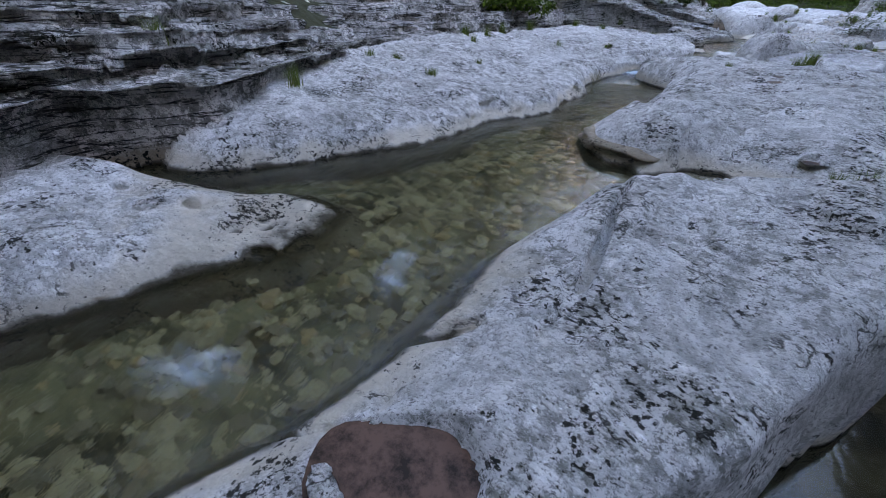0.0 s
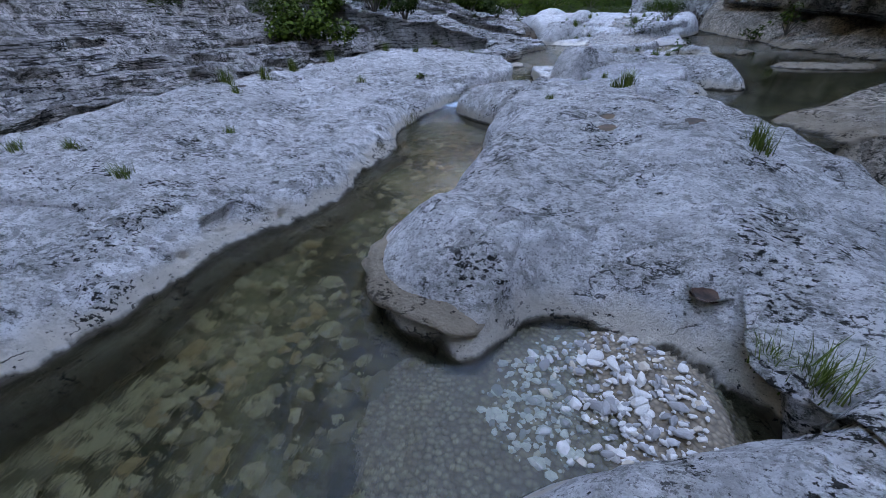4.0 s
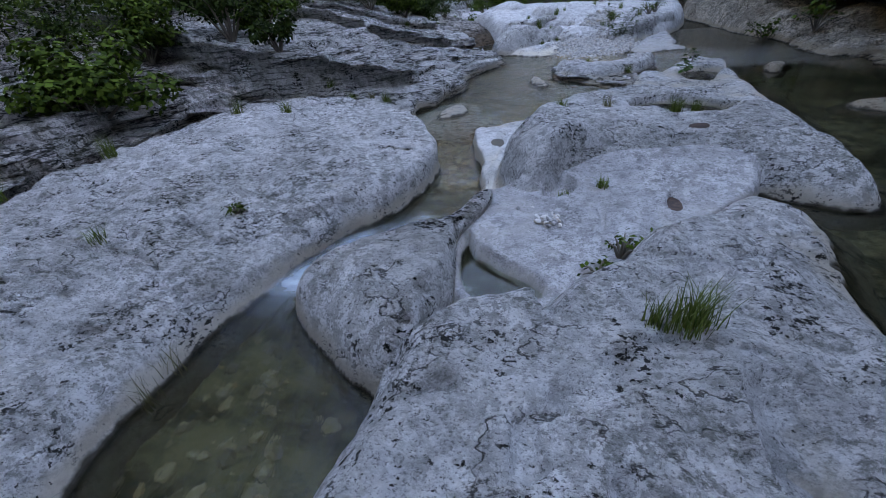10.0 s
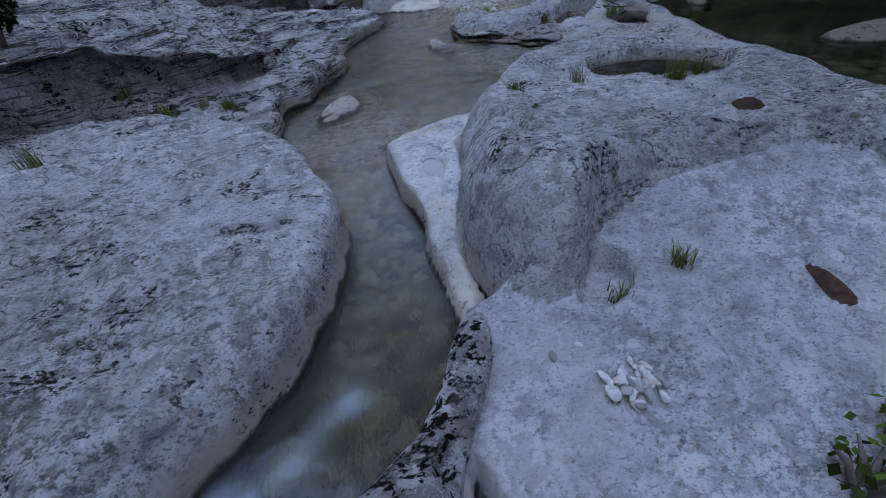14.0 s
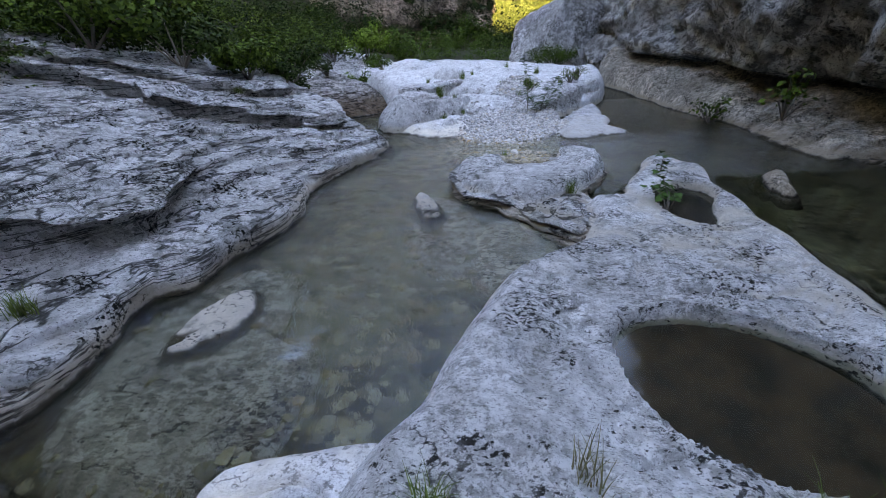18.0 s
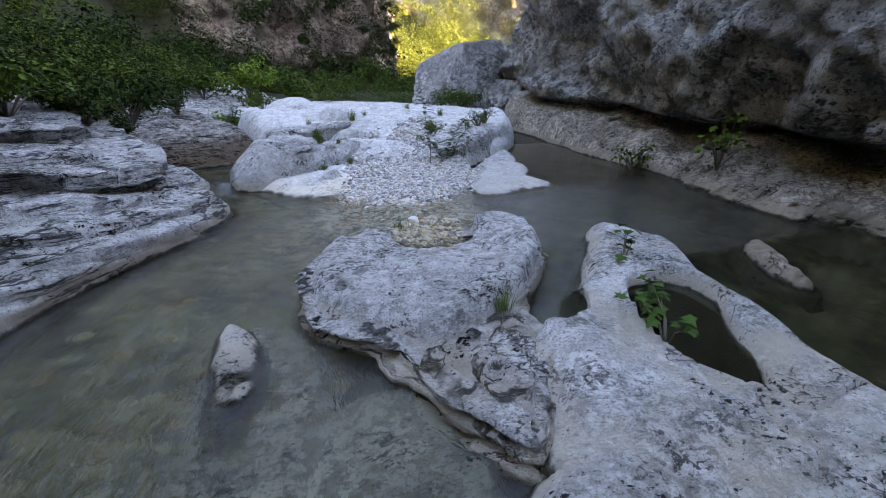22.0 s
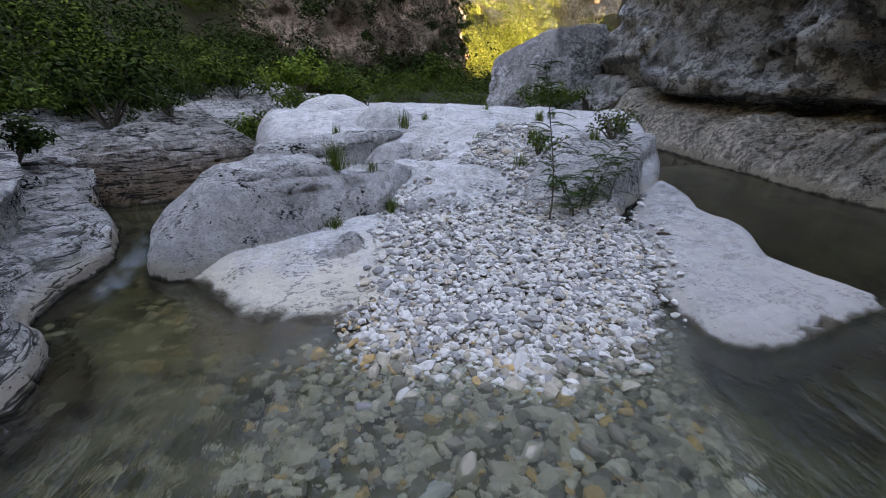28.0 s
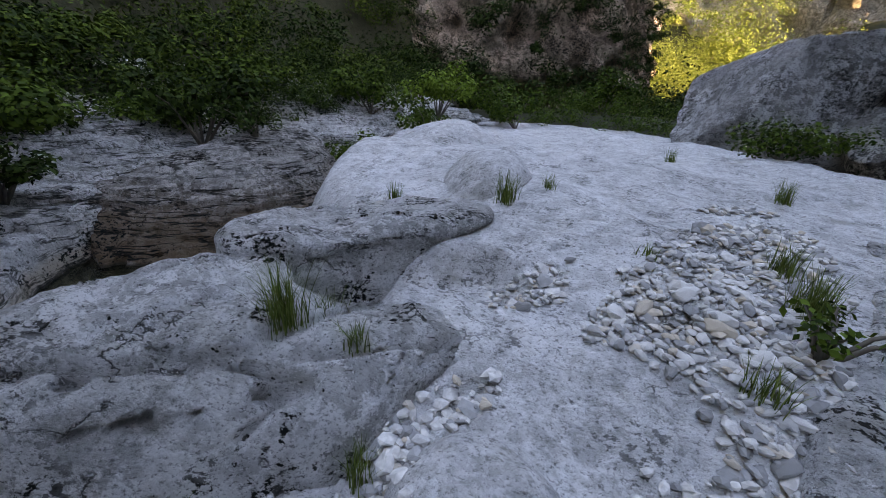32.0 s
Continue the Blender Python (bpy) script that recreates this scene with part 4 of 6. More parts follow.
# ---- build the land from the sheet ----
def mesh_from(name, verts, faces, material, smooth=True, attrs=None):
    me = bpy.data.meshes.new(name)
    me.from_pydata(verts.tolist() if hasattr(verts, "tolist") else verts, [], faces.tolist() if hasattr(faces, "tolist") else faces)
    for key, v in (attrs or {}).items():
        me.attributes.new(key, "FLOAT", "POINT").data.foreach_set("value", np.ascontiguousarray(v, np.float32))
    me.materials.append(material)
    if smooth:
        me.polygons.foreach_set("use_smooth", np.ones(len(me.polygons), bool))
    me.update()
    return new(name, me)


for _ in range(3):
    for o_ in (OX, OY):
        o_[1:-1, 1:-1] = 0.4 * o_[1:-1, 1:-1] + 0.15 * (o_[:-2, 1:-1] + o_[2:, 1:-1] + o_[1:-1, :-2] + o_[1:-1, 2:])
steep = np.hypot(np.gradient(H, axis=0) / np.maximum(np.gradient(GY, axis=0), 1e-6), np.gradient(H, axis=1) / np.maximum(np.gradient(GX, axis=1), 1e-6))
lay = 0.05 * vnoise(H * 11 + 1.6 * fbm(GX, GY, 1.5, 3, 2.0), GX * 0.9 + GY * 0.7, 3.0) * step(0.7, 2.5, steep)
nrm = np.maximum(np.hypot(np.gradient(H, axis=1), np.gradient(H, axis=0)), 1e-6)
PX = GX + OX - np.gradient(H, axis=1) / nrm * lay
PY = GY + OY - np.gradient(H, axis=0) / nrm * lay
# knobs and pits of the weathered surface, at right angles to it
GRAIN = {"ground": 0.0, "gravel_bed": 0.2, "gravel_bar": 0.2, "basin_floor": 0.25, "smooth_apron": 0.3, "flat_slab": 0.5, "upper_slab": 0.5, "walked_slab": 0.85, "pale_boulder": 1.2, "rounded_boulder": 1.5, "low_ridge": 1.4}
grain = np.array([GRAIN.get(r[0], 1.0) for r in ROCKS])[OWNER]
tu = [np.gradient(v, axis=1) for v in (PX, PY, H)]
tv = [np.gradient(v, axis=0) for v in (PX, PY, H)]
N = [tu[1] * tv[2] - tu[2] * tv[1], tu[2] * tv[0] - tu[0] * tv[2], tu[0] * tv[1] - tu[1] * tv[0]]
nl = np.sqrt(N[0] ** 2 + N[1] ** 2 + N[2] ** 2) + 1e-9
rag = 0.35 + 0.9 * step(-0.1, 0.2, vnoise(GX / 0.9, GY / 0.9, 71.0))
off = 0.0
for size, amp, k in ((0.55, 0.060, 1.0), (0.21, 0.034, 2.0), (0.095, 0.022, 3.0)):
    q = vnoise3(PX / size, PY / size, H / (size * 0.6), 60 + k)
    off = off + amp * (q if size > 0.5 else (0.12 - np.abs(q)) * rag * (1 - 0.85 * step(0.9, 2.2, steep)))
pock = vnoise3(PX / 0.17, PY / 0.11 - PX / 0.6, H / 0.12, 66.0)
off = off - 0.075 * step(0.26, 0.36, -pock) * step(-0.05, 0.2, vnoise(GX / 1.4, GY / 1.4, 73.0)) * (1 - step(0.9, 2.0, steep))
fissure = 0.5 * (1 - step(0.0, 0.045, np.abs(fbm(GX, GY * 1.3, 0.9, 3, 75.0)))) * step(0.0, 0.18, vnoise(GX / 1.2, GY / 1.2, 78.0))
off = off - 0.105 * fissure * (1 - step(0.9, 2.0, steep))
off = off * grain * CALM
PX, PY, H = PX + N[0] / nl * off, PY + N[1] / nl * off, H + N[2] / nl * off
ABOVE = H - WL
ny, nx = GX.shape
ids = np.arange(ny * nx).reshape(ny, nx)
quads = np.stack([ids[:-1, :-1], ids[:-1, 1:], ids[1:, 1:], ids[1:, :-1]], -1).reshape(-1, 4)
four = np.stack([H[:-1, :-1], H[:-1, 1:], H[1:, 1:], H[1:, :-1]], -1).reshape(-1, 4).argmax(1)
owner = OWNER.reshape(-1)[quads[np.arange(len(quads)), four]]
allv = np.stack([PX, PY, H], -1).reshape(-1, 3)
# the added bank across the lower channel takes dark soil as painted shade
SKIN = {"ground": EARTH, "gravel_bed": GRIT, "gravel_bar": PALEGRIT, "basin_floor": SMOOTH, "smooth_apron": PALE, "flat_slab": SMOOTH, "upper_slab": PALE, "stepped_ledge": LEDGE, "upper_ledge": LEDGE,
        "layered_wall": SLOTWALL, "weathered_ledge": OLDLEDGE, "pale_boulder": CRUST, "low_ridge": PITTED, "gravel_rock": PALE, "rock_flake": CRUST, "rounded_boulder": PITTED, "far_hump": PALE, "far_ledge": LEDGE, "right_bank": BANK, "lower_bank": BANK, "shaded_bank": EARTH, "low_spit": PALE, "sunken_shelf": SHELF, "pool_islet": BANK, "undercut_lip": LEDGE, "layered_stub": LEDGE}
for k, (name, label, category) in enumerate(ROCKS):
    f = quads[owner == k]
    if not len(f):
        continue
    used, inv = np.unique(f, return_inverse=True)
    ob = mesh_from(name, allv[used], inv.reshape(-1, 4), SKIN.get(name, STONE), attrs={"above": ABOVE.reshape(-1)[used]})
    tagged(ob, label, category, kind="structure" if category in ("ground",) else "stuff" if category == "gravel" else "")


def ground_at(x, y):
    """Height of the land at a place."""
    i = min(max(int(np.searchsorted(rows, y)), 1), ny - 1)
    i = i - 1 if abs(rows[i - 1] - y) < abs(rows[i] - y) else i
    j = min(max(int(np.searchsorted(cols, x - centre[i])), 0), nx - 1)
    return float(H[i, j])


# ---- water ----
def water(name, label, test, z, quick, low=0.02):
    lvl = WL + 0 * GX if z is None else np.full(GX.shape, z)
    sub = (slice(None, None, 2), slice(None, None, 2))
    x, y, l, h = GX[sub], GY[sub], lvl[sub], H[sub]
    wet = (h < l + low) & test(x, y)
    for _ in range(2):
        g = wet.copy()
        g[1:] |= wet[:-1]
        g[:-1] |= wet[1:]
        g[:, 1:] |= wet[:, :-1]
        g[:, :-1] |= wet[:, 1:]
        wet = g
    n2, m2 = x.shape
    k = np.arange(n2 * m2).reshape(n2, m2)
    q = np.stack([k[:-1, :-1], k[:-1, 1:], k[1:, 1:], k[1:, :-1]], -1)
    f = q[wet[:-1, :-1] & wet[1:, 1:] & wet[:-1, 1:] & wet[1:, :-1]]
    qk = quick(x, y)
    zz = l + 0.016 * qk * fbm(x, y, 0.30, 2, 50.0)
    v = np.stack([x, y, zz], -1).reshape(-1, 3)
    used, inv = np.unique(f, return_inverse=True)
    ob = mesh_from(name, v[used], inv.reshape(-1, 4), WATER, attrs={"quick": qk.reshape(-1)[used]})
    ob.visible_shadow = False
    return tagged(ob, label, "water", kind="structure")


def spine_x(y):
    return np.interp(y, [-6, 0, 2, 6, 10, 15, 17, 17.5], [-1.5, -0.2, 1.0, 1.6, 2.2, 4.5, 5.0, 90.0])


water("stream", "clear green stream over brown pebbles", lambda x, y: (x < spine_x(y)) & (x > -7) & (y < 26) & (y > -8) & ~((x > 0.2) & (y > 8.3) & (y < 10)), None,
      lambda x, y: 0.22 + 0.65 * step(8, 9, y) * (1 - step(10, 11, y)) + 0.5 * step(13, 14.5, y) * (1 - step(20, 21, y)))
water("pool", "still brown pool under the cliff", lambda x, y: (x > spine_x(y)) & (y > 6.2) & (y < 40) & (x < 14), 0.0, lambda x, y: 0.03 + 0 * x)
water("lower_channel", "dark still channel beside the slab", lambda x, y: (x > spine_x(y)) & (y < 6.4) & (y > -8) & (x < 9), -0.85, lambda x, y: 0.03 + 0 * x)


def puddle(label, x0, y0, r, z):
    return water("puddle", label, lambda x, y: np.hypot(x - x0, y - y0) < r, z, lambda x, y: 0.02 + 0 * x, low=0.0)


puddle("murky brown pool in a round pothole", 3.9, 13.05, 0.95, 0.10)
puddle("dark puddle in the scoured basin", 0.6, 8.95, 0.55, -0.06)
puddle("brown puddle beside a fig plant", 5.5, 15.9, 0.95, 0.04)


def murk_mat():
    m, t, p = mat("puddle_water")
    c = coords(t)
    t.links.new(mixc(t, ramp(t, tex(t, c, "noise", 9.0, 6, 0.7), [(0.40, (0,)), (0.60, (1,))]), (0.016, 0.011, 0.009), (0.075, 0.045, 0.034)), p.inputs["Base Color"])
    p.inputs["Roughness"].default_value = 0.3
    p.inputs["Specular IOR Level"].default_value = 0.06
    return m


MURK = murk_mat()
CLEAR, _, clear_p = mat("mirroring_puddle")
clear_p.inputs["Base Color"].default_value = (0.10, 0.10, 0.09, 1)
clear_p.inputs["Roughness"].default_value = 0.03


def silt(label, poly, z):
    """Brown silt on a pothole's floor."""
    ring = rounded(poly)
    mid = ring.mean(0)
    vs, fs, n = [(mid[0], mid[1], z)], [], len(ring)
    for k in range(1, 9):
        for x, y in mid + (ring - mid) * k / 8:
            vs.append((x, y, z + 0.03 * float(fbm(np.array(x), np.array(y), 0.4, 3, 9.0)) - 0.01 * (8 - k) / 8))
    fs += [(0, (i + 1) % n + 1, i + 1) for i in range(n)]
    fs += [(1 + k * n + i, 1 + k * n + (i + 1) % n, 1 + (k + 1) * n + (i + 1) % n, 1 + (k + 1) * n + i) for k in range(7) for i in range(n)]
    ob = mesh_from("silt", vs, fs, SILT, attrs={"above": np.full(len(vs), -0.1)})
    return tagged(ob, label, "silt", kind="structure")


def silt_mat():
    m, t, p = mat("silt")
    c = coords(t)
    col = mixc(t, ramp(t, tex(t, c, "noise", 4.0, 6, 0.65), [(0.38, (0,)), (0.60, (1,))]), (0.010, 0.007, 0.004), (0.052, 0.031, 0.016))
    t.links.new(mixc(t, ramp(t, tex(t, c, "noise", 22.0, 4), [(0.30, (0.8,)), (0.36, (0,))]), col, (0.008, 0.006, 0.004)), p.inputs["Base Color"])
    p.inputs["Roughness"].default_value = 0.9
    return m


SILT = silt_mat()
silt("brown silt on the pothole's floor", [(3.18, 13.6), (3.0, 13.15), (3.04, 12.75), (3.22, 12.42), (3.5, 12.24), (4.05, 12.18), (4.5, 12.6), (4.58, 13.05), (4.36, 13.48), (4.0, 13.7), (3.6, 13.8)], 0.02)
silt("brown silt under a shallow puddle", [(5.3, 16.5), (5.6, 16.62), (5.92, 16.5), (5.95, 16.0), (5.7, 15.75), (5.5, 15.3), (5.2, 15.15), (5.05, 15.6), (5.15, 16.2)], -0.02)
for poly, z, label in POOLS:
    ring = rounded(poly)
    mid = ring.mean(0)
    ring = mid + (ring - mid) * 1.06
    vs = [(mid[0], mid[1], z)] + [(x, y, z) for x, y in ring]
    ob = mesh_from("puddle", vs, [(0, i + 1, (i + 1) % len(ring) + 1) for i in range(len(ring))], CLEAR if "clear" in label or "mirror" in label else MURK)
    tagged(ob, label, "water", kind="structure")


# ---- cliffs, far rocks ----
def cliff(name, label, line, profile, top, material, amp, seed, y_step=0.25):
    """A rock wall along a line in plan; profile(h): how far it stands back at height h."""
    line = np.array(line, float)
    seg = np.concatenate([[0], np.cumsum(np.hypot(*np.diff(line[:, :2], axis=0).T))])
    u = np.arange(0, seg[-1], y_step)
    hts = np.concatenate([np.arange(0, 6, y_step), np.arange(6, top, y_step * 3)])
    bx, by, bz = (np.interp(u, seg, line[:, k]) for k in range(3))
    tx, ty = np.gradient(bx), np.gradient(by)
    n = np.hypot(tx, ty)
    ox, oy = ty / n, -tx / n
    U, Z = np.meshgrid(u, hts)
    back = profile(Z, U) + amp * (fbm(U, Z * 1.2, 3.2, 5, seed, 0.55) * 2.2 + 0.9 * np.abs(fbm(U, Z * 0.8, 1.3, 3, seed + 7)) )
    back = back + 0.5 * amp * np.floor(4 * vnoise((U + 0.6 * Z) / 2.6, (Z - 0.3 * U) / 1.7, seed + 3) + 0.5 * fbm(U, Z, 0.8, 2, seed + 5)) + 0.25 * amp * fbm(U, Z, 0.5, 3, seed + 11)
    back = back + 0.7 * amp * (1 - step(0.0, 0.07, np.abs(fbm(U + 0.5 * Z, Z * 0.45 - 0.2 * U, 3.4, 3, seed + 21)))) + 0.5 * amp * (1 - step(0.0, 0.05, np.abs(fbm(U * 0.7, Z + 0.25 * U, 2.2, 3, seed + 31))))
    X, Y = bx[None] + ox[None] * back, by[None] + oy[None] * back
    k = np.arange(X.size).reshape(X.shape)
    f = np.stack([k[:-1, :-1], k[:-1, 1:], k[1:, 1:], k[1:, :-1]], -1).reshape(-1, 4)
    ob = mesh_from(name, np.stack([X, Y, Z + bz[None]], -1).reshape(-1, 3), f, material, attrs={"above": np.full(X.size, 9.0)})
    return tagged(ob, label, "cliff")


def overhang(z, u):
    return np.interp(z, [0, 0.35, 0.7, 0.95, 2.0, 5, 9, 16, 40], [3.0, 2.8, 1.6, 0.25, 0.0, 0.3, 0.9, 3.5, 12])


cliff("overhanging_cliff", "dark grey limestone cliff with an undercut foot",
      [(10.0, -8, -0.2), (10.3, 8, -0.1), (10.4, 14, 0.0), (10.6, 18, 0.1), (11.0, 22, 0.25), (11.9, 26, 0.45), (13.0, 31, 0.55), (15.2, 36, 0.8), (20, 44, 0.8), (26, 54, 0.8)],
      overhang, 40, CLIFF, 0.62, 60.0, 0.16)
cliff("far_cliff", "reddish weathered cliff face above the bushes",
      [(19, 88, 1), (16, 74, 0.8), (12, 64, 0.8), (6, 56, 0.8), (0, 52, 1.5), (-8, 50, 3)],
      lambda z, u: np.interp(z, [0, 1.5, 2.5, 8, 20], [1.2, 1.0, 0, 0.8, 4]), 17, WARM, 0.8, 80.0, 0.4)
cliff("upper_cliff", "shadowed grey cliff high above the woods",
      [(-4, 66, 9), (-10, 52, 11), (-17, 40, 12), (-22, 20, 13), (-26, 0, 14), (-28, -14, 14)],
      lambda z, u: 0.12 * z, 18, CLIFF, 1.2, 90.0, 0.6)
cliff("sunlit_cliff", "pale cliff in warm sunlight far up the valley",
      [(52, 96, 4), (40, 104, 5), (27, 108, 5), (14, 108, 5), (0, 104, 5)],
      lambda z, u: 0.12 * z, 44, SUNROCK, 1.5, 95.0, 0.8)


def boulder(name, label, x, y, z, sx, sy, sz, seed, material, cuts=0.35, detail=5, turn=0, faces=()):
    bm = bmesh.new()
    bmesh.ops.create_icosphere(bm, subdivisions=detail, radius=1)
    rng = random.Random(seed)
    planes = [(Vector((rng.uniform(-1, 1), rng.uniform(-1, 1), rng.uniform(-0.6, 1))).normalized(), rng.uniform(0.5, 0.85)) for _ in range(14)]
    planes = [(Vector(n_).normalized(), d_) for n_, d_ in faces] or planes
    for v in bm.verts:
        q = v.co.copy()
        for nn, dd in planes:
            over = q.dot(nn) - dd
            if over > 0:
                q -= nn * over * (0.85 + cuts * 0.3)
        d = noise.fractal(q * 1.6 + Vector((seed, 0, 0)), 0.8, 2.1, 5) * 0.10 + noise.noise(q * 9 + Vector((0, seed, 0))) * 0.015
        q *= 1 + d
        v.co = Vector((q.x * sx, q.y * sy, q.z * sz))
    me = bpy.data.meshes.new(name)
    bm.to_mesh(me)
    bm.free()
    me.polygons.foreach_set("use_smooth", np.ones(len(me.polygons), bool))
    me.materials.append(material)
    ob = new(name, me)
    ob.matrix_world = pose(x, y, z, 0, 0, turn)
    return tagged(ob, label, "boulder")


boulder("fallen_block", "huge angular grey boulder leaning beside the cliff", 12.4, 38.2, 1.9, 4.2, 3.6, 3.4, 4, BLOCK, 0.5, 6, 0,
        (((-0.85, -0.35, 0.45), 0.52), ((0.1, -1, 0.15), 0.48), ((0.75, -0.7, 0.1), 0.6), ((0.05, 0.1, 1), 0.66), ((1, 0.1, 0.1), 0.74), ((-0.5, 0.1, 0.85), 0.62), ((-0.9, 0.4, -0.1), 0.7), ((-0.35, -0.9, -0.4), 0.55)))
boulder("fallen_block", "dark boulder wedged under the cliff", 14.2, 35.5, 1.2, 1.3, 1.4, 1.3, 9, CLIFF, turn=30)


# ---- small parts and things ----
def part(name, me, material, parent, label=""):
    if material and not me.materials:
        me.materials.append(material)
    ob = new(name, me)
    ob.parent = parent
    if label:
        tagged(ob, label)
    return ob


def raw_mesh(name, verts, faces, material, smooth=False):
    me = bpy.data.meshes.new(name)
    me.from_pydata(verts.tolist() if hasattr(verts, "tolist") else verts, [], faces.tolist() if hasattr(faces, "tolist") else faces)
    if smooth:
        me.polygons.foreach_set("use_smooth", np.ones(len(me.polygons), bool))
    me.materials.append(material)
    me.update()
    return me


def thing(name, label, category, x, y, z=None, group="", turn=0.0):
    ob = new(name)
    ob.empty_display_size = 0.1
    ob.matrix_world = pose(x, y, ground_at(x, y) if z is None else z, 0, 0, turn)
    return tagged(ob, label, category, group)


def strata(parent, poly, layers, material, seed, label="thin worn bed of rock in the undercut side"):
    """Worn beds round a rock's side, one mesh each. layers: (bottom, top, outward)."""
    p = rounded(poly)
    q = np.roll(p, -1, 0)
    if np.sum(p[:, 0] * q[:, 1] - q[:, 0] * p[:, 1]) < 0:
        p = p[::-1]
    p = np.concatenate([p, p[:1]])
    run = np.concatenate([[0], np.cumsum(np.hypot(*np.diff(p, axis=0).T))])
    u = np.linspace(0, run[-1], int(run[-1] / 0.035), endpoint=False)
    x, y = np.interp(u, run, p[:, 0]), np.interp(u, run, p[:, 1])
    tx, ty = np.roll(x, -3) - np.roll(x, 3), np.roll(y, -3) - np.roll(y, 3)
    n = np.hypot(tx, ty) + 1e-9
    for k, (lo, hi, out) in enumerate(layers):
        wob = out + 0.10 * fbm(x, y, 0.45, 4, seed + 3.0 * k) + 0.02 * vnoise(x * 18, y * 18, seed + k)
        lift = 0.05 * fbm(x, y, 0.8, 2, seed + 50.0)
        rings = []
        for dz, inn in ((0.0, -0.22), (0.08, -0.03), (0.35, 0.0), (0.75, -0.004), (0.95, -0.03), (1.0, -0.22)):
            o = wob + inn + (0.06 * fbm(x, y, 0.20, 3, seed + 7.0 * k + 40 * dz) if inn > -0.1 else 0)
            rings.append(np.stack([x + ty / n * o, y - tx / n * o, lo + (hi - lo) * dz + lift + 0.03 * fbm(x, y, 0.3, 3, seed + 11.0 * k)], -1))
        m = len(u)
        v = np.concatenate(rings)
        f = [(r * m + i, r * m + (i + 1) % m, (r + 1) * m + (i + 1) % m, (r + 1) * m + i) for r in range(len(rings) - 1) for i in range(m)]
        me = raw_mesh("bed", v, f, material, True)
        me.attributes.new("above", "FLOAT", "POINT").data.foreach_set("value", np.maximum(v[:, 2] + 0.06, 0.06).astype(np.float32))
        part("bed", me, material, parent, label)


rock_named = {o.name: o for o in bpy.data.objects}
strata(rock_named["midstream_rock"], [(2.62, 17.1), (2.74, 16.75), (3.11, 16.42), (3.55, 16.12), (3.82, 16.19), (4.23, 16.55), (4.9, 17.14), (5.25, 17.7), (5.22, 18.3), (4.6, 18.4), (3.5, 18.3), (2.91, 18.2), (2.63, 17.8)],
       [(-0.12, -0.02, 0.0), (-0.015, 0.045, 0.04), (0.05, 0.085, 0.0), (0.09, 0.13, 0.03)], LEDGE, 5.0)
strata(rock_named["nosed_boulder"], [(-1.05, 3.45), (-0.86, 3.12), (-0.57, 3.0), (-0.36, 2.9), (-0.2, 3.2), (-0.1, 3.5), (-0.5, 4.2), (-1.0, 4.2), (-1.12, 3.7)],
       [(-0.34, -0.22, 0.02), (-0.215, -0.14, 0.04), (-0.13, -0.07, 0.06)], BANK, 15.0)
strata(rock_named["layered_stub"], [(3.1, 16.5), (3.25, 15.95), (3.5, 15.45), (3.75, 15.15), (4.1, 15.6), (4.45, 16.2), (4.3, 16.7), (3.7, 16.6)],
       [(-0.12, -0.01, 0.06), (0.0, 0.06, 0.01), (0.07, 0.12, -0.06)], LEDGE, 25.0)


def leaf_mat(name, dark, light, gloss=0.5):
    m, t, p = mat(name)
    g = t.nodes.new("ShaderNodeNewGeometry")
    t.links.new(mixc(t, g.outputs["Random Per Island"], dark, light), p.inputs["Base Color"])
    p.inputs["Roughness"].default_value = gloss + 0.2
    p.inputs["Specular IOR Level"].default_value = 0.06
    p.inputs["Transmission Weight"].default_value = 0.0
    p.inputs["Subsurface Weight"].default_value = 0.0
    return m


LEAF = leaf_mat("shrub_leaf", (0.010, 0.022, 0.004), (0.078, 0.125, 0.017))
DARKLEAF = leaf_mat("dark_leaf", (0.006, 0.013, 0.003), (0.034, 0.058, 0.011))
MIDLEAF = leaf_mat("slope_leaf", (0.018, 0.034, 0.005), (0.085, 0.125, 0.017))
LIMELEAF = leaf_mat("lime_leaf", (0.06, 0.10, 0.012), (0.15, 0.23, 0.03))
# lit copy of the leaf for the far trees: yellow sunlight in the colour
SUNLEAF = leaf_mat("sunlit_leaf", (0.12, 0.15, 0.028), (0.25, 0.28, 0.06))
FIGLEAF = leaf_mat("fig_leaf", (0.016, 0.042, 0.010), (0.05, 0.10, 0.022))
GRASS = leaf_mat("grass_blade", (0.045, 0.08, 0.015), (0.15, 0.19, 0.05), 0.6)
DRYGRASS = leaf_mat("dry_grass", (0.10, 0.10, 0.05), (0.24, 0.22, 0.12), 0.7)


def bark_mat():
    m, t, p = mat("bark")
    c = coords(t, 1, 1, 0.25)
    t.links.new(mixc(t, tex(t, c, "noise", 30.0, 5), (0.06, 0.05, 0.04), (0.19, 0.17, 0.14)), p.inputs["Base Color"])
    p.inputs["Roughness"].default_value = 0.9
    return m


BARK = bark_mat()


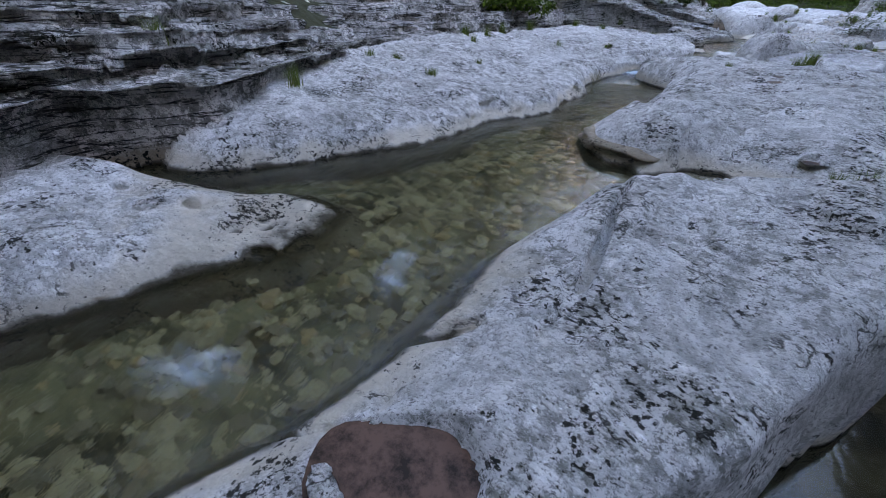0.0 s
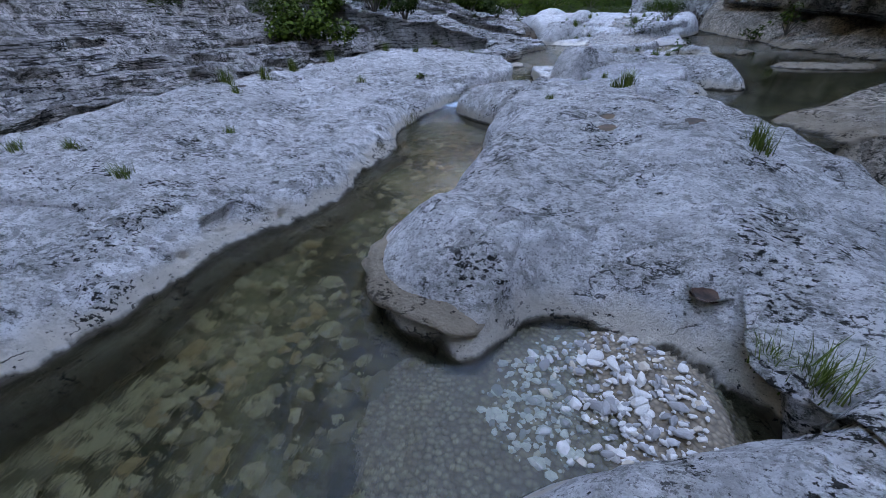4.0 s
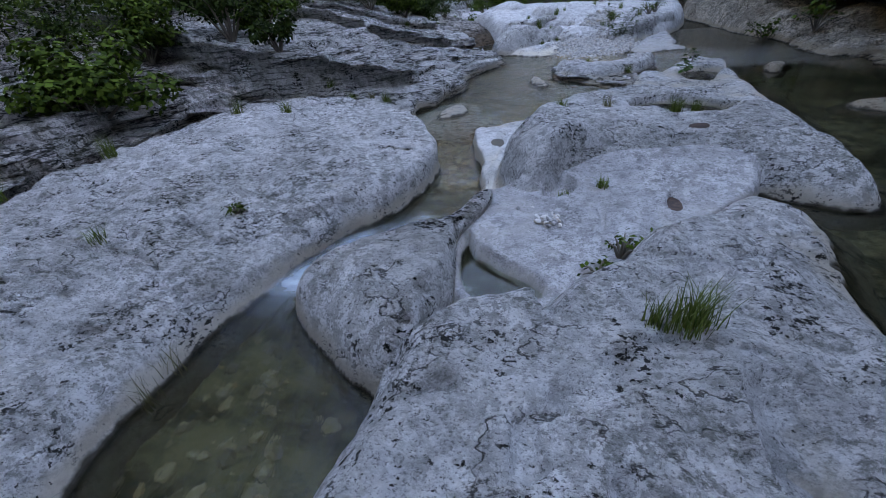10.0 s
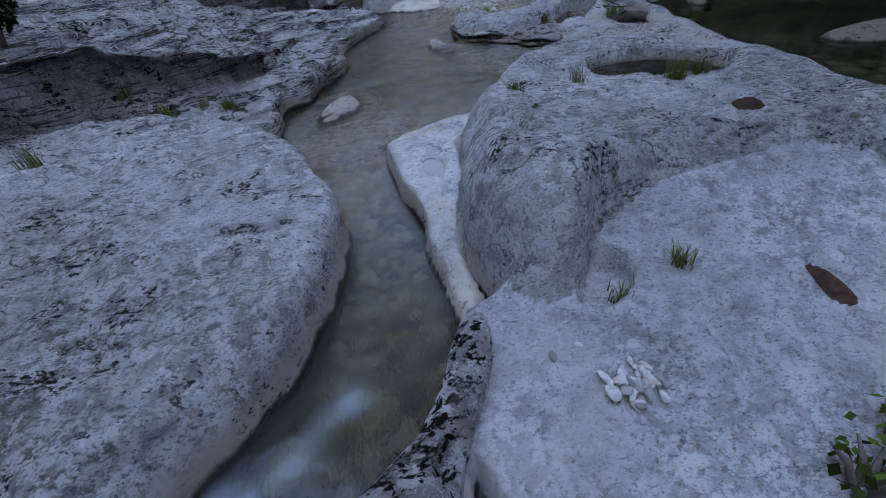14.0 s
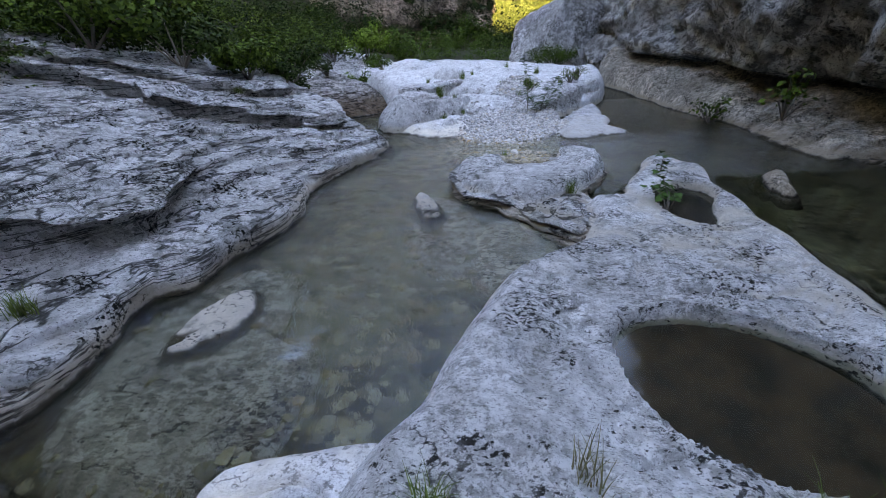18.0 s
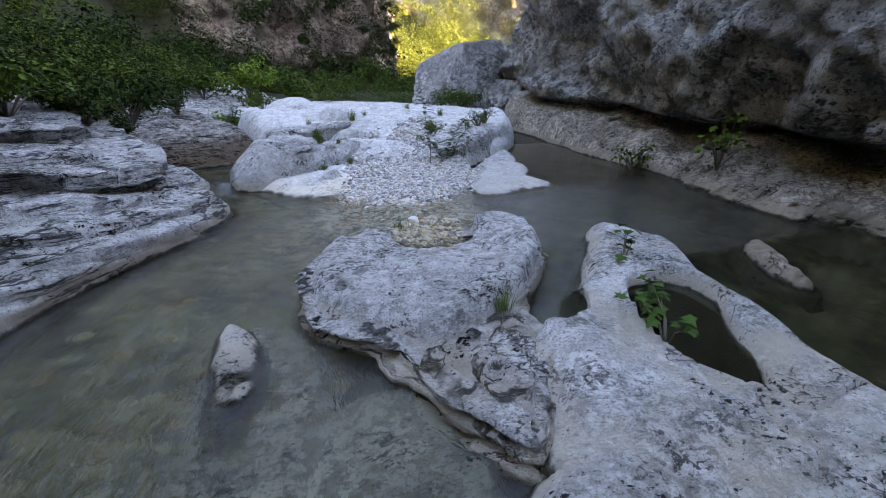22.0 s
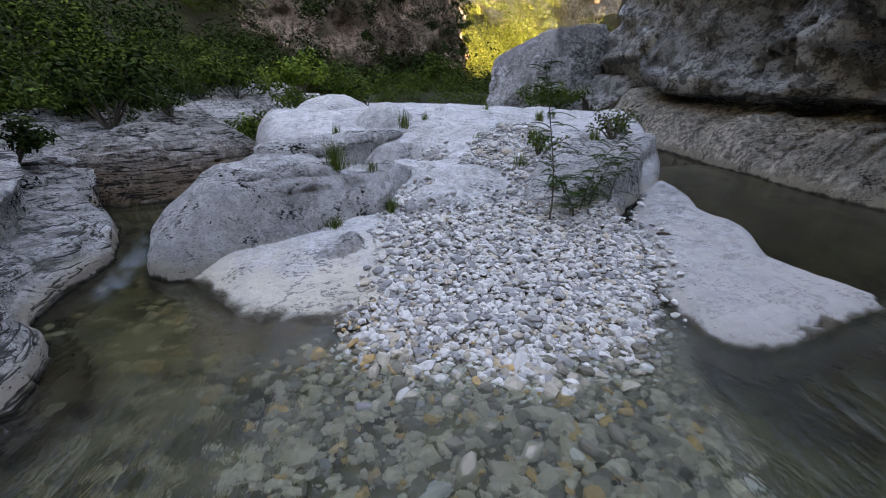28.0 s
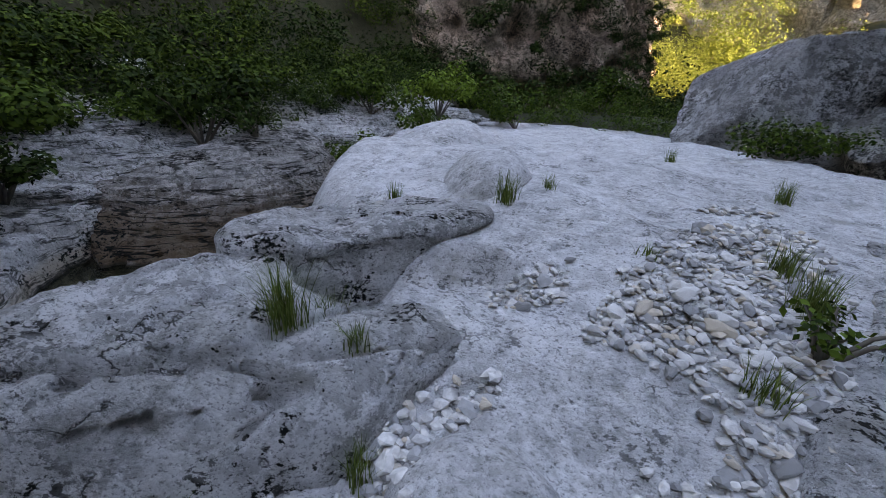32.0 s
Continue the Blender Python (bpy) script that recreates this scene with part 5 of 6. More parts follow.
def leaves(rng, pos, size, droop=0.3, aspect=0.5, out=None):
    """Small folded leaves at the places pos: verts, faces. out: the way each leaf's upper side faces."""
    n = len(pos)
    d = rng.normal(size=(n, 3))
    d[:, 2] = d[:, 2] * 0.5 - droop
    up = rng.normal(size=(n, 3)) * 0.6 + np.array([0, 0, 1.0])
    if out is not None:
        up = rng.normal(size=(n, 3)) * 0.35 + out + np.array([0, 0, 0.5])
        up /= np.linalg.norm(up, axis=1)[:, None] + 1e-9
        d = d - up * (d * up).sum(1)[:, None] * 0.9
    d /= np.linalg.norm(d, axis=1)[:, None]
    s = np.cross(d, up)
    s /= np.linalg.norm(s, axis=1)[:, None] + 1e-9
    nn = np.cross(s, d)
    k = (size * rng.uniform(0.6, 1.35, n))[:, None]
    a, b = pos, pos + d * k
    mid = pos + d * k * 0.45 - nn * k * 0.06
    l, r = mid + s * k * aspect * 0.5 + nn * k * 0.08, mid - s * k * aspect * 0.5 + nn * k * 0.08
    v = np.stack([a, l, b, r], 1).reshape(-1, 3)
    q = np.arange(n)[:, None] * 4
    return v, np.concatenate([q + [0, 1, 2], q + [0, 2, 3]])


def tube(pts, radii, sides=6):
    """A tapered limb through points."""
    vs, fs = [], []
    for i, (p, r) in enumerate(zip(pts, radii)):
        p = Vector(p)
        tdir = (Vector(pts[min(i + 1, len(pts) - 1)]) - Vector(pts[max(i - 1, 0)])).normalized()
        ax = tdir.cross(Vector((0.3, 0.9, 0.1))).normalized()
        ay = tdir.cross(ax)
        for k in range(sides):
            a = 2 * math.pi * k / sides
            vs.append(tuple(p + ax * math.cos(a) * r + ay * math.sin(a) * r))
        if i:
            o = (i - 1) * sides
            fs += [(o + k, o + (k + 1) % sides, o + sides + (k + 1) % sides, o + sides + k) for k in range(sides)]
    return vs, fs


def joined(pieces):
    vs, fs = [], []
    for v, f in pieces:
        o = len(vs)
        vs += [tuple(q) for q in v]
        fs += [tuple(i + o for i in q) for q in f]
    return vs, fs


def bush(x, y, wide, high, count, seed, leaf=0.055, material=None, label="dense green shrub growing from a rock crack", name="bush", z=None):
    rng = np.random.default_rng(seed)
    root = thing(name, label, "bush", x, y, z)
    limbs, tips = [], []
    for k in range(9):
        a, lean = rng.uniform(0, 6.28), rng.uniform(0.25, 1.0)
        end = np.array([math.cos(a) * wide * lean, math.sin(a) * wide * lean, high * rng.uniform(0.45, 1.0) * (1.15 - 0.5 * lean)])
        midp = end * 0.5 + np.array([0, 0, high * 0.12])
        limbs.append(tube([(0, 0, -0.05), tuple(midp), tuple(end)], [0.018 + 0.008 * high, 0.011 + 0.004 * high, 0.004], 5))
        for q in (0.55, 0.78, 1.0):
            tips.append(midp + (end - midp) * (2 * q - 1) if q > 0.5 else midp * 2 * q)
    for v, f in limbs:
        part("branch", raw_mesh("branch", v, f, BARK, True), None, root)
    tips = np.array(tips)
    rad = rng.uniform(0.16, 0.34, len(tips)) * wide
    w = rad ** 2 / (rad ** 2).sum()
    which = rng.choice(len(tips), count, p=w)
    off = rng.normal(size=(count, 3))
    off = off / np.linalg.norm(off, axis=1)[:, None] * (rng.uniform(0.25, 1, count) ** 0.5)[:, None]
    pos = tips[which] + off * rad[which][:, None] * np.array([1, 1, 0.75])
    pos[:, 2] = np.maximum(pos[:, 2], 0.02)
    v, f = leaves(rng, pos, leaf * 1.45, 0.3, 0.62, off)
    part("foliage", raw_mesh("foliage", v, f, material or LEAF), None, root)
    return root


def tuft(x, y, high, count, seed, material=None, spread=0.5, label="tuft of long green grass rooted in a rock crack", z=None):
    rng = np.random.default_rng(seed)
    vs, fs = [], []
    for k in range(count):
        a, out = rng.uniform(0, 6.28), rng.uniform(0.1, 1.0) * spread
        h, w = high * rng.uniform(0.55, 1.1), 0.0035 * rng.uniform(0.8, 1.6)
        bx, by = rng.normal(0, 0.02 + 0.08 * high, 2)
        dx, dy = math.cos(a), math.sin(a)
        o = len(vs)
        for j, q in enumerate((0, 0.4, 0.75, 1.0)):
            px, py = bx + dx * out * h * q * q, by + dy * out * h * q * q
            pz = h * (q - 0.25 * out * q * q) - 0.02
            ww = w * (1 - 0.85 * q)
            vs += [(px - dy * ww, py + dx * ww, pz), (px + dy * ww, py - dx * ww, pz)]
        fs += [(o + 2 * j, o + 2 * j + 1, o + 2 * j + 3, o + 2 * j + 2) for j in range(3)]
    ob = new("grass_tuft", raw_mesh("grass_tuft", vs, fs, material or GRASS))
    ob.matrix_world = pose(x, y, ground_at(x, y) if z is None else z)
    return tagged(ob, label, "grass", "grass tufts on the rocks")


# grass on the rocks
for k, (x, y, h, n) in enumerate(((-3.65, 4.27, 0.16, 90), (-3.5, 5.68, 0.13, 70), (-2.95, 9.2, 0.16, 60), (1.95, 4.85, 0.22, 60), (2.05, 5.1, 0.25, 60), (1.2, 2.62, 0.28, 130),
        (1.05, 2.75, 0.18, 60), (-4.6, 4.7, 0.14, 50), (-5.0, 4.5, 0.16, 50), (1.64, 7.93, 0.30, 150), (1.5, 7.98, 0.2, 60), (-4.3, 11.1, 0.3, 90), (-4.9, 10.7, 0.3, 100), (-4.7, 9.9, 0.3, 90),
        (0.4, 6.94, 0.10, 40), (1.52, 8.8, 0.10, 30), (-1.80, 7.9, 0.34, 50), (-1.76, 8.15, 0.3, 40), (1.8, 10.1, 0.13, 80), (1.42, 10.03, 0.12, 50), (1.8, 12.4, 0.16, 90), (2.47, 12.45, 0.24, 40),
        (3.3, 12.1, 0.26, 110), (3.6, 12.12, 0.2, 60), (-1.2, 14.35, 0.24, 110), (-1.8, 14.05, 0.22, 90), (-1.5, 14.4, 0.18, 70), (-2.3, 14.5, 0.25, 80), (-1.6, 21.2, 0.2, 70), (0.2, 21.6, 0.2, 50),
        (4.13, 16.5, 0.26, 90), (4.9, 17.0, 0.2, 60), (6.14, 24.9, 0.28, 110), (7.2, 24.8, 0.25, 80), (5.5, 23.65, 0.22, 70), (3.1, 22.62, 0.16, 90), (3.7, 23.05, 0.2, 90), (3.08, 23.48, 0.38, 170),
        (3.2, 23.72, 0.25, 70), (3.5, 23.45, 0.16, 70), (6.05, 24.4, 0.36, 200), (4.5, 25.95, 0.2, 50), (7.1, 26.9, 0.3, 110), (2.95, 25.65, 0.25, 80), (4.1, 25.6, 0.34, 90), (2.4, 25.65, 0.2, 70),
        (5.2, 24.8, 0.14, 30), (6.6, 29.3, 0.3, 60), (0.4, 24.3, 0.5, 60), (0.1, 24.5, 0.4, 60), (3.85, 18.95, 0.2, 50), (4.2, 17.85, 0.12, 60), (4.0, 17.8, 0.1, 50), (-0.72, 1.8, 0.2, 110), (-0.6, 1.75, 0.14, 60),
        (-4.3, 7.2, 0.2, 60), (-4.7, 7.6, 0.3, 90), (-4.5, 8.4, 0.3, 90), (-3.4, 12.8, 0.3, 80), (-2.6, 12.9, 0.25, 70), (-4.4, 2.2, 0.3, 90), (-5.2, 1.2, 0.3, 90))):
    tuft(x, y, h, n, 200 + k, DRYGRASS if k in (15, 16, 17, 21, 26, 48, 49) else None, 0.9 if h < 0.2 else 0.6)

# shrubs behind the low-x bank, and by the pool
for k, (x, y, w, h, n, lf, m_) in enumerate(((-5.4, 12.3, 1.3, 1.3, 3200, 0.075, LEAF), (-1.9, 23.0, 1.2, 1.3, 2600, 0.07, LEAF), (-2.9, 21.9, 1.3, 1.5, 2600, 0.07, DARKLEAF), (-4.2, 21.2, 1.6, 1.8, 2800, 0.08, LEAF), (-1.3, 24.2, 0.8, 0.9, 1500, 0.06, DARKLEAF), (-5.6, 14.2, 0.9, 1.2, 1800, 0.065, LEAF), (-4.2, 14.8, 0.8, 1.3, 1500, 0.06, DARKLEAF), (-3.2, 14.6, 0.5, 0.9, 900, 0.06, DARKLEAF),
        (-11.0, 10.0, 1.5, 1.4, 2200, 0.08, DARKLEAF), (-9.5, 13.3, 1.6, 1.7, 2600, 0.08, LEAF), (-11.4, 7.6, 1.3, 1.2, 1500, 0.08, DARKLEAF), (-8.3, 4.0, 0.8, 0.7, 1000, 0.06, LEAF), (-11.5, 2.4, 1.2, 1.0, 1300, 0.08, DARKLEAF),
        (-12.0, 5.2, 1.5, 1.5, 2000, 0.08, DARKLEAF), (-4.4, 16.6, 1.0, 1.4, 1700, 0.07, LEAF), (-6.4, 17.4, 1.4, 1.6, 2200, 0.08, DARKLEAF), (-6.6, 20.5, 1.6, 1.6, 2400, 0.08, LEAF), (-3.0, 25.8, 1.3, 1.6, 2400, 0.07, LEAF),
        (-4.6, 24.8, 1.5, 1.9, 2600, 0.08, LEAF), (-1.35, 24.9, 0.6, 0.9, 1300, 0.05, DARKLEAF), (-2.0, 28.5, 1.4, 1.7, 2000, 0.08, DARKLEAF), (-3.4, 31.5, 1.6, 1.6, 2000, 0.08, LEAF), (0.3, 38.5, 1.8, 2.2, 2200, 0.1, LIMELEAF),
        (3.4, 41.0, 2.4, 2.2, 3000, 0.1, LEAF), (-0.7, 28.4, 0.7, 0.7, 700, 0.05, DARKLEAF), (0.5, 30.2, 0.8, 0.8, 800, 0.06, LEAF), (1.3, 33.2, 1.0, 0.9, 900, 0.07, LEAF), (-0.2, 32.0, 1.1, 1.2, 1100, 0.07, LIMELEAF), (-1.2, 35, 1.5, 1.6, 1800, 0.09, LEAF), (9.4, 31.5, 1.3, 0.9, 1400, 0.06, LEAF), (10.2, 33.2, 1.2, 0.9, 1200, 0.06, DARKLEAF), (10.1, 19.4, 0.6, 1.0, 150, 0.08, LEAF),
        (10.0, 21.3, 0.6, 0.8, 180, 0.07, LEAF), (-0.4, 46, 2.4, 3.0, 2600, 0.13, DARKLEAF), (8.0, 48, 2.2, 2.4, 2400, 0.12, LEAF))):
    bush(x, y, w, h, n, 400 + k, lf, m_, "dark green shrub on the bank" if m_ is DARKLEAF else "bright yellow-green shrub below the cliff" if m_ is LIMELEAF else "leafy green shrub among ledges")
for k, (x, y, w, h, n) in enumerate(((1.66, 9.02, 0.18, 0.20, 55), (1.45, 8.86, 0.16, 0.12, 40), (1.92, 9.12, 0.14, 0.12, 26), (-1.9, 9.7, 0.14, 0.1, 60), (5.9, 24.0, 0.35, 0.4, 160), (7.6, 24.9, 0.5, 0.5, 260), (8.0, 25.4, 0.5, 0.6, 260))):
    bush(x, y, w, h, n, 460 + k, 0.035, LEAF, "small leafy plant sprouting from a crack", "small_plant")


# woods on the slopes
def woods(name, label, spots, seed, leaf, per, material, wide=(0.7, 1.7)):
    rng = np.random.default_rng(seed)
    vs, fs, o = [], [], 0
    for x, y, *up in spots:
        z = up[0] if up else ground_at(x, y)
        r = rng.uniform(*wide)
        n = int(per * rng.uniform(0.6, 1.3))
        nl_ = 11
        lumps = rng.normal(size=(nl_, 3)) * np.array([r * 0.55, r * 0.55, r * 0.30]) + np.array([0, 0, r * 0.55])
        rad = rng.uniform(0.22, 0.5, nl_) * r
        which = rng.choice(nl_, n, p=rad ** 2 / (rad ** 2).sum())
        off = rng.normal(size=(n, 3))
        off[:, 2] = np.abs(off[:, 2]) * 0.9 - 0.25
        off = off / np.linalg.norm(off, axis=1)[:, None]
        pos = lumps[which] + off * (rng.uniform(0.55, 1, n) ** 0.5)[:, None] * rad[which][:, None] + np.array([x, y, z])
        v, f = leaves(rng, pos, leaf, 0.3, 0.42, off)
        vs.append(v)
        fs.append(f + o)
        o += len(v)
    ob = new(name, raw_mesh(name, np.concatenate(vs), np.concatenate(fs), material))
    return tagged(ob, label, "woods", kind="stuff")


rs = random.Random(77)


def slope_spots(n, y0, y1, lo, hi):
    out = []
    while len(out) < n:
        y = rs.uniform(y0, y1)
        edge = float(np.interp(y, [-60, 0, 10, 14, 22, 30, 40, 55, 80], [-11.5, -11.5, -11.0, -8.5, -6.0, -4.0, -2.0, 1, 6]))
        out.append((edge - rs.uniform(lo, hi), y))
    return out


def edge_spots(n):
    out = []
    for _ in range(n):
        y = rs.uniform(4, 40)
        e = float(np.interp(y, [4, 9, 12, 14, 18, 22, 26, 30, 40], [-11.0, -10.2, -8.2, -6.0, -4.8, -4.2, -2.9, -2.3, -1.2]))
        out.append((e - abs(rs.gauss(0, 1.6)), y))
    return out


woods("undergrowth", "low green undergrowth along the ledges", edge_spots(150), 507, 0.085, 420, LEAF, (0.35, 0.9))
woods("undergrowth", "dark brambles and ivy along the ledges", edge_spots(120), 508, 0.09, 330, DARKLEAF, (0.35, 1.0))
woods("cliff_shrubs", "shrubs hanging on the weathered cliff face", [(float(np.interp(k, [0, 0.35, 0.7, 1.0], [16.5, 11.5, 5.5, -0.5])), float(np.interp(k, [0, 0.35, 0.7, 1.0], [75, 62, 54, 50])), rs.uniform(0.5, 15)) for k in (rs.random() for _ in range(70))], 509, 0.22, 380, DARKLEAF, (0.5, 1.6))
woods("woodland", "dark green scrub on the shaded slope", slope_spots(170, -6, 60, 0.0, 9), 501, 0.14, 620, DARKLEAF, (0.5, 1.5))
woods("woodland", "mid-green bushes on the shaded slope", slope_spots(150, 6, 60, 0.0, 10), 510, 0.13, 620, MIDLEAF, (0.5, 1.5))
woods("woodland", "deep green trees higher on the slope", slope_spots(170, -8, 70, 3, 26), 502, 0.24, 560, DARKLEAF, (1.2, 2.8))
woods("woodland", "olive-green trees higher on the slope", slope_spots(90, 8, 70, 5, 24), 511, 0.22, 620, MIDLEAF, (1.0, 2.6))
woods("woodland", "fresh green scrub over the ledges", slope_spots(60, 10, 60, 0.0, 6), 503, 0.12, 520, LEAF, (0.5, 1.2))
woods("far_trees", "sunlit yellow-green trees far up the valley", [(rs.uniform(8, 44), rs.uniform(84, 106)) for _ in range(120)], 504, 0.30, 620, SUNLEAF, (2.6, 6.0))
woods("undergrowth", "low shrubs on the valley floor", [(rs.uniform(1, 13), rs.uniform(40.5, 54)) for _ in range(55)], 513, 0.12, 380, LEAF, (0.5, 1.3))
woods("far_trees", "sun-gilded trees on the far slope", [(rs.uniform(14, 36), rs.uniform(88, 102), rs.uniform(3, 22)) for _ in range(70)], 512, 0.30, 620, SUNLEAF, (1.8, 4.2))
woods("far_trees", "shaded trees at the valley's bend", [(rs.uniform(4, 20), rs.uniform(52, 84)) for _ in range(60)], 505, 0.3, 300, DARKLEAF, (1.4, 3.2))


# fig plants with lobed leaves
def fig(x, y, z, high, n, seed, label):
    rng = np.random.default_rng(seed)
    root = thing("fig_plant", label, "plant", x, y, z)
    tops = []
    for k in range(4):
        a = rng.uniform(0, 6.28)
        end = (math.cos(a) * high * 0.55, math.sin(a) * high * 0.55, high * rng.uniform(0.7, 1.0))
        pts = [(0, 0, -0.05), (end[0] * 0.3, end[1] * 0.3, end[2] * 0.55), end]
        v, f = tube(pts, [0.011, 0.008, 0.004], 6)
        part("stem", raw_mesh("stem", v, f, BARK, True), None, root)
        tops += [end, tuple(0.5 * (Vector(pts[1]) + Vector(end)))]
    shape = [(0, 0), (0.18, 0.10), (0.46, 0.02), (0.40, 0.28), (0.62, 0.52), (0.30, 0.52), (0.22, 0.62), (0.0, 1.0), (-0.22, 0.62), (-0.30, 0.52), (-0.62, 0.52), (-0.40, 0.28), (-0.46, 0.02), (-0.18, 0.10)]
    for k in range(n):
        base = Vector(tops[k % len(tops)]) + Vector(rng.normal(0, 0.04, 3).tolist())
        s = 0.10 * rng.uniform(0.55, 1.15)
        yaw, tip = rng.uniform(0, 360), rng.uniform(-35, 15)
        vs = [(0.0, 0.02 * s, 0.0)] + [(px * s, py * s, 0.12 * s * abs(px) - 0.14 * s * py * py) for px, py in shape]
        fs = [(0, i + 1, (i + 1) % len(shape) + 1) for i in range(len(shape))]
        ob = part("leaf", raw_mesh("leaf", vs, fs, FIGLEAF), None, root)
        ob.matrix_local = Matrix.Translation(base) @ pose(0, 0, 0, tip, rng.uniform(-20, 20), yaw)
    return root


fig(5.75, 16.95, 0.05, 0.36, 26, 11, "young fig plant with broad lobed leaves on the rock")
fig(5.2, 15.85, -0.05, 0.48, 38, 12, "fig plant with lobed leaves growing from the puddle")


# false-indigo saplings with feathered leaves
def sapling(x, y, high, seed, label, fronds=22, lean=0.1):
    rng = np.random.default_rng(seed)
    root = thing("sapling", label, "sapling", x, y)
    pts = [(lean * q * q * high + 0.015 * math.sin(7 * q), 0.02 * math.cos(5 * q), high * q - 0.03) for q in np.linspace(0, 1, 7)]
    v, f = tube(pts, [0.010, 0.009, 0.008, 0.006, 0.005, 0.004, 0.002], 6)
    part("stem", raw_mesh("stem", v, f, BARK, True), None, root)
    for k in range(fronds):
        q = 0.2 + 0.8 * (k + 0.5) / fronds
        i = min(int(q * 6), 5)
        base = Vector(pts[i]).lerp(Vector(pts[i + 1]), q * 6 - i)
        yaw, n = rng.uniform(0, 6.28), 11
        ln = 0.30 * rng.uniform(0.7, 1.1) * (1.1 - 0.5 * q)
        vs, fs = [], []
        for j in range(n):
            s = (j + 1) / n
            cx, cz = ln * s, ln * (0.35 * s - 0.5 * s * s)
            for sg in (1, -1):
                o = len(vs)
                w, l = 0.011, 0.042 * (1.1 - 0.5 * s)
                vs += [(cx - w, 0, cz), (cx - w * 0.3, sg * l * 0.6, cz + 0.006), (cx + w, sg * l, cz - 0.004), (cx + w * 0.8, sg * l * 0.4, cz)]
                fs.append((o, o + 1, o + 2, o + 3))
        o = len(vs)
        vs += [(0, -0.0015, 0), (0, 0.0015, 0), (ln, 0.001, ln * -0.15), (ln, -0.001, ln * -0.15)]
        fs.append((o, o + 1, o + 2, o + 3))
        ob = part("frond", raw_mesh("frond", vs, fs, FIGLEAF), None, root)
        ob.matrix_local = Matrix.Translation(base) @ pose(0, 0, 0, 0, -rng.uniform(0, 35), math.degrees(yaw))
    return root


sapling(5.32, 22.25, 1.55, 21, "tall thin sapling with feathered leaves in the gravel", 46, -0.13)
sapling(5.75, 22.45, 0.9, 22, "leaning leafy sapling beside the gravel", 32, 0.5)
sapling(5.95, 22.6, 0.75, 23, "low leafy sapling beside the gravel", 28, 0.6)
sapling(5.6, 22.3, 0.5, 24, "short leafy sapling in the gravel", 24, -0.5)
sapling(6.3, 22.8, 0.6, 25, "small leafy sapling against the rock", 14, 0.3)


# ---- gravel ----
def stone_mat(name, light, dark, tan):
    m, t, p = mat(name)
    c = coords(t)
    o = t.nodes.new("ShaderNodeObjectInfo")
    g = t.nodes.new("ShaderNodeNewGeometry")
    w = t.nodes.new("ShaderNodeTexWhiteNoise")
    w.noise_dimensions = "1D"
    t.links.new(mathn(t, "ADD", mathn(t, "MULTIPLY", o.outputs["Random"], 7.3), mathn(t, "MULTIPLY", g.outputs["Random Per Island"], 91.7)), w.inputs["W"])
    col = ramp(t, w.outputs["Value"], [(0.0, tuple(v * 0.7 for v in dark)), (0.22, dark), (0.45, light), (0.88, tuple(v * 1.08 for v in light)), (0.94, tan)])
    col = mixc(t, ramp(t, tex(t, c, "noise", 26.0, 5), [(0.4, (0.35,)), (0.6, (0,))]), col, tuple(v * 0.6 for v in dark))
    t.links.new(col, p.inputs["Base Color"])
    p.inputs["Roughness"].default_value = 0.85
    bumped(t, p, tex(t, c, "noise", 60.0, 4), 0.4, 0.01)
    return m


PEBBLE = stone_mat("pebble", (0.58, 0.565, 0.54), (0.31, 0.31, 0.31), (0.50, 0.43, 0.34))
DAMPSTONE = stone_mat("damp_stone", (0.40, 0.36, 0.29), (0.17, 0.155, 0.12), (0.46, 0.30, 0.13))
ALGAE = stone_mat("algae_stone", (0.22, 0.19, 0.115), (0.12, 0.105, 0.064), (0.22, 0.16, 0.08))
WETPEBBLE = stone_mat("wet_pebble", (0.34, 0.29, 0.19), (0.15, 0.135, 0.085), (0.42, 0.30, 0.15))


def pebble_shapes(n):
    out = []
    for k in range(n):
        bm = bmesh.new()
        bmesh.ops.create_icosphere(bm, subdivisions=2 if k < 4 else 1, radius=1)
        rng = random.Random(900 + k)
        sx, sy, sz = rng.uniform(0.8, 1.25), rng.uniform(0.6, 0.95), rng.uniform(0.32, 0.6)
        cuts = [(Vector((rng.uniform(-1, 1), rng.uniform(-1, 1), rng.uniform(-1, 1))).normalized(), rng.uniform(0.45, 0.8)) for _ in range(7)]
        for v in bm.verts:
            q = v.co.copy()
            for nn, dd in cuts:
                over = q.dot(nn) - dd
                if over > 0:
                    q -= nn * over * 0.8
            q *= 1 + 0.18 * noise.noise(q * 1.7 + Vector((k * 5.1, 0, 0)))
            v.co = Vector((q.x * sx, q.y * sy, q.z * sz))
        vs = np.array([v.co[:] for v in bm.verts])
        fs = np.array([[v.index for v in f.verts] for f in bm.faces])
        bm.free()
        out.append((vs, fs))
    return out


SHAPES = pebble_shapes(10)


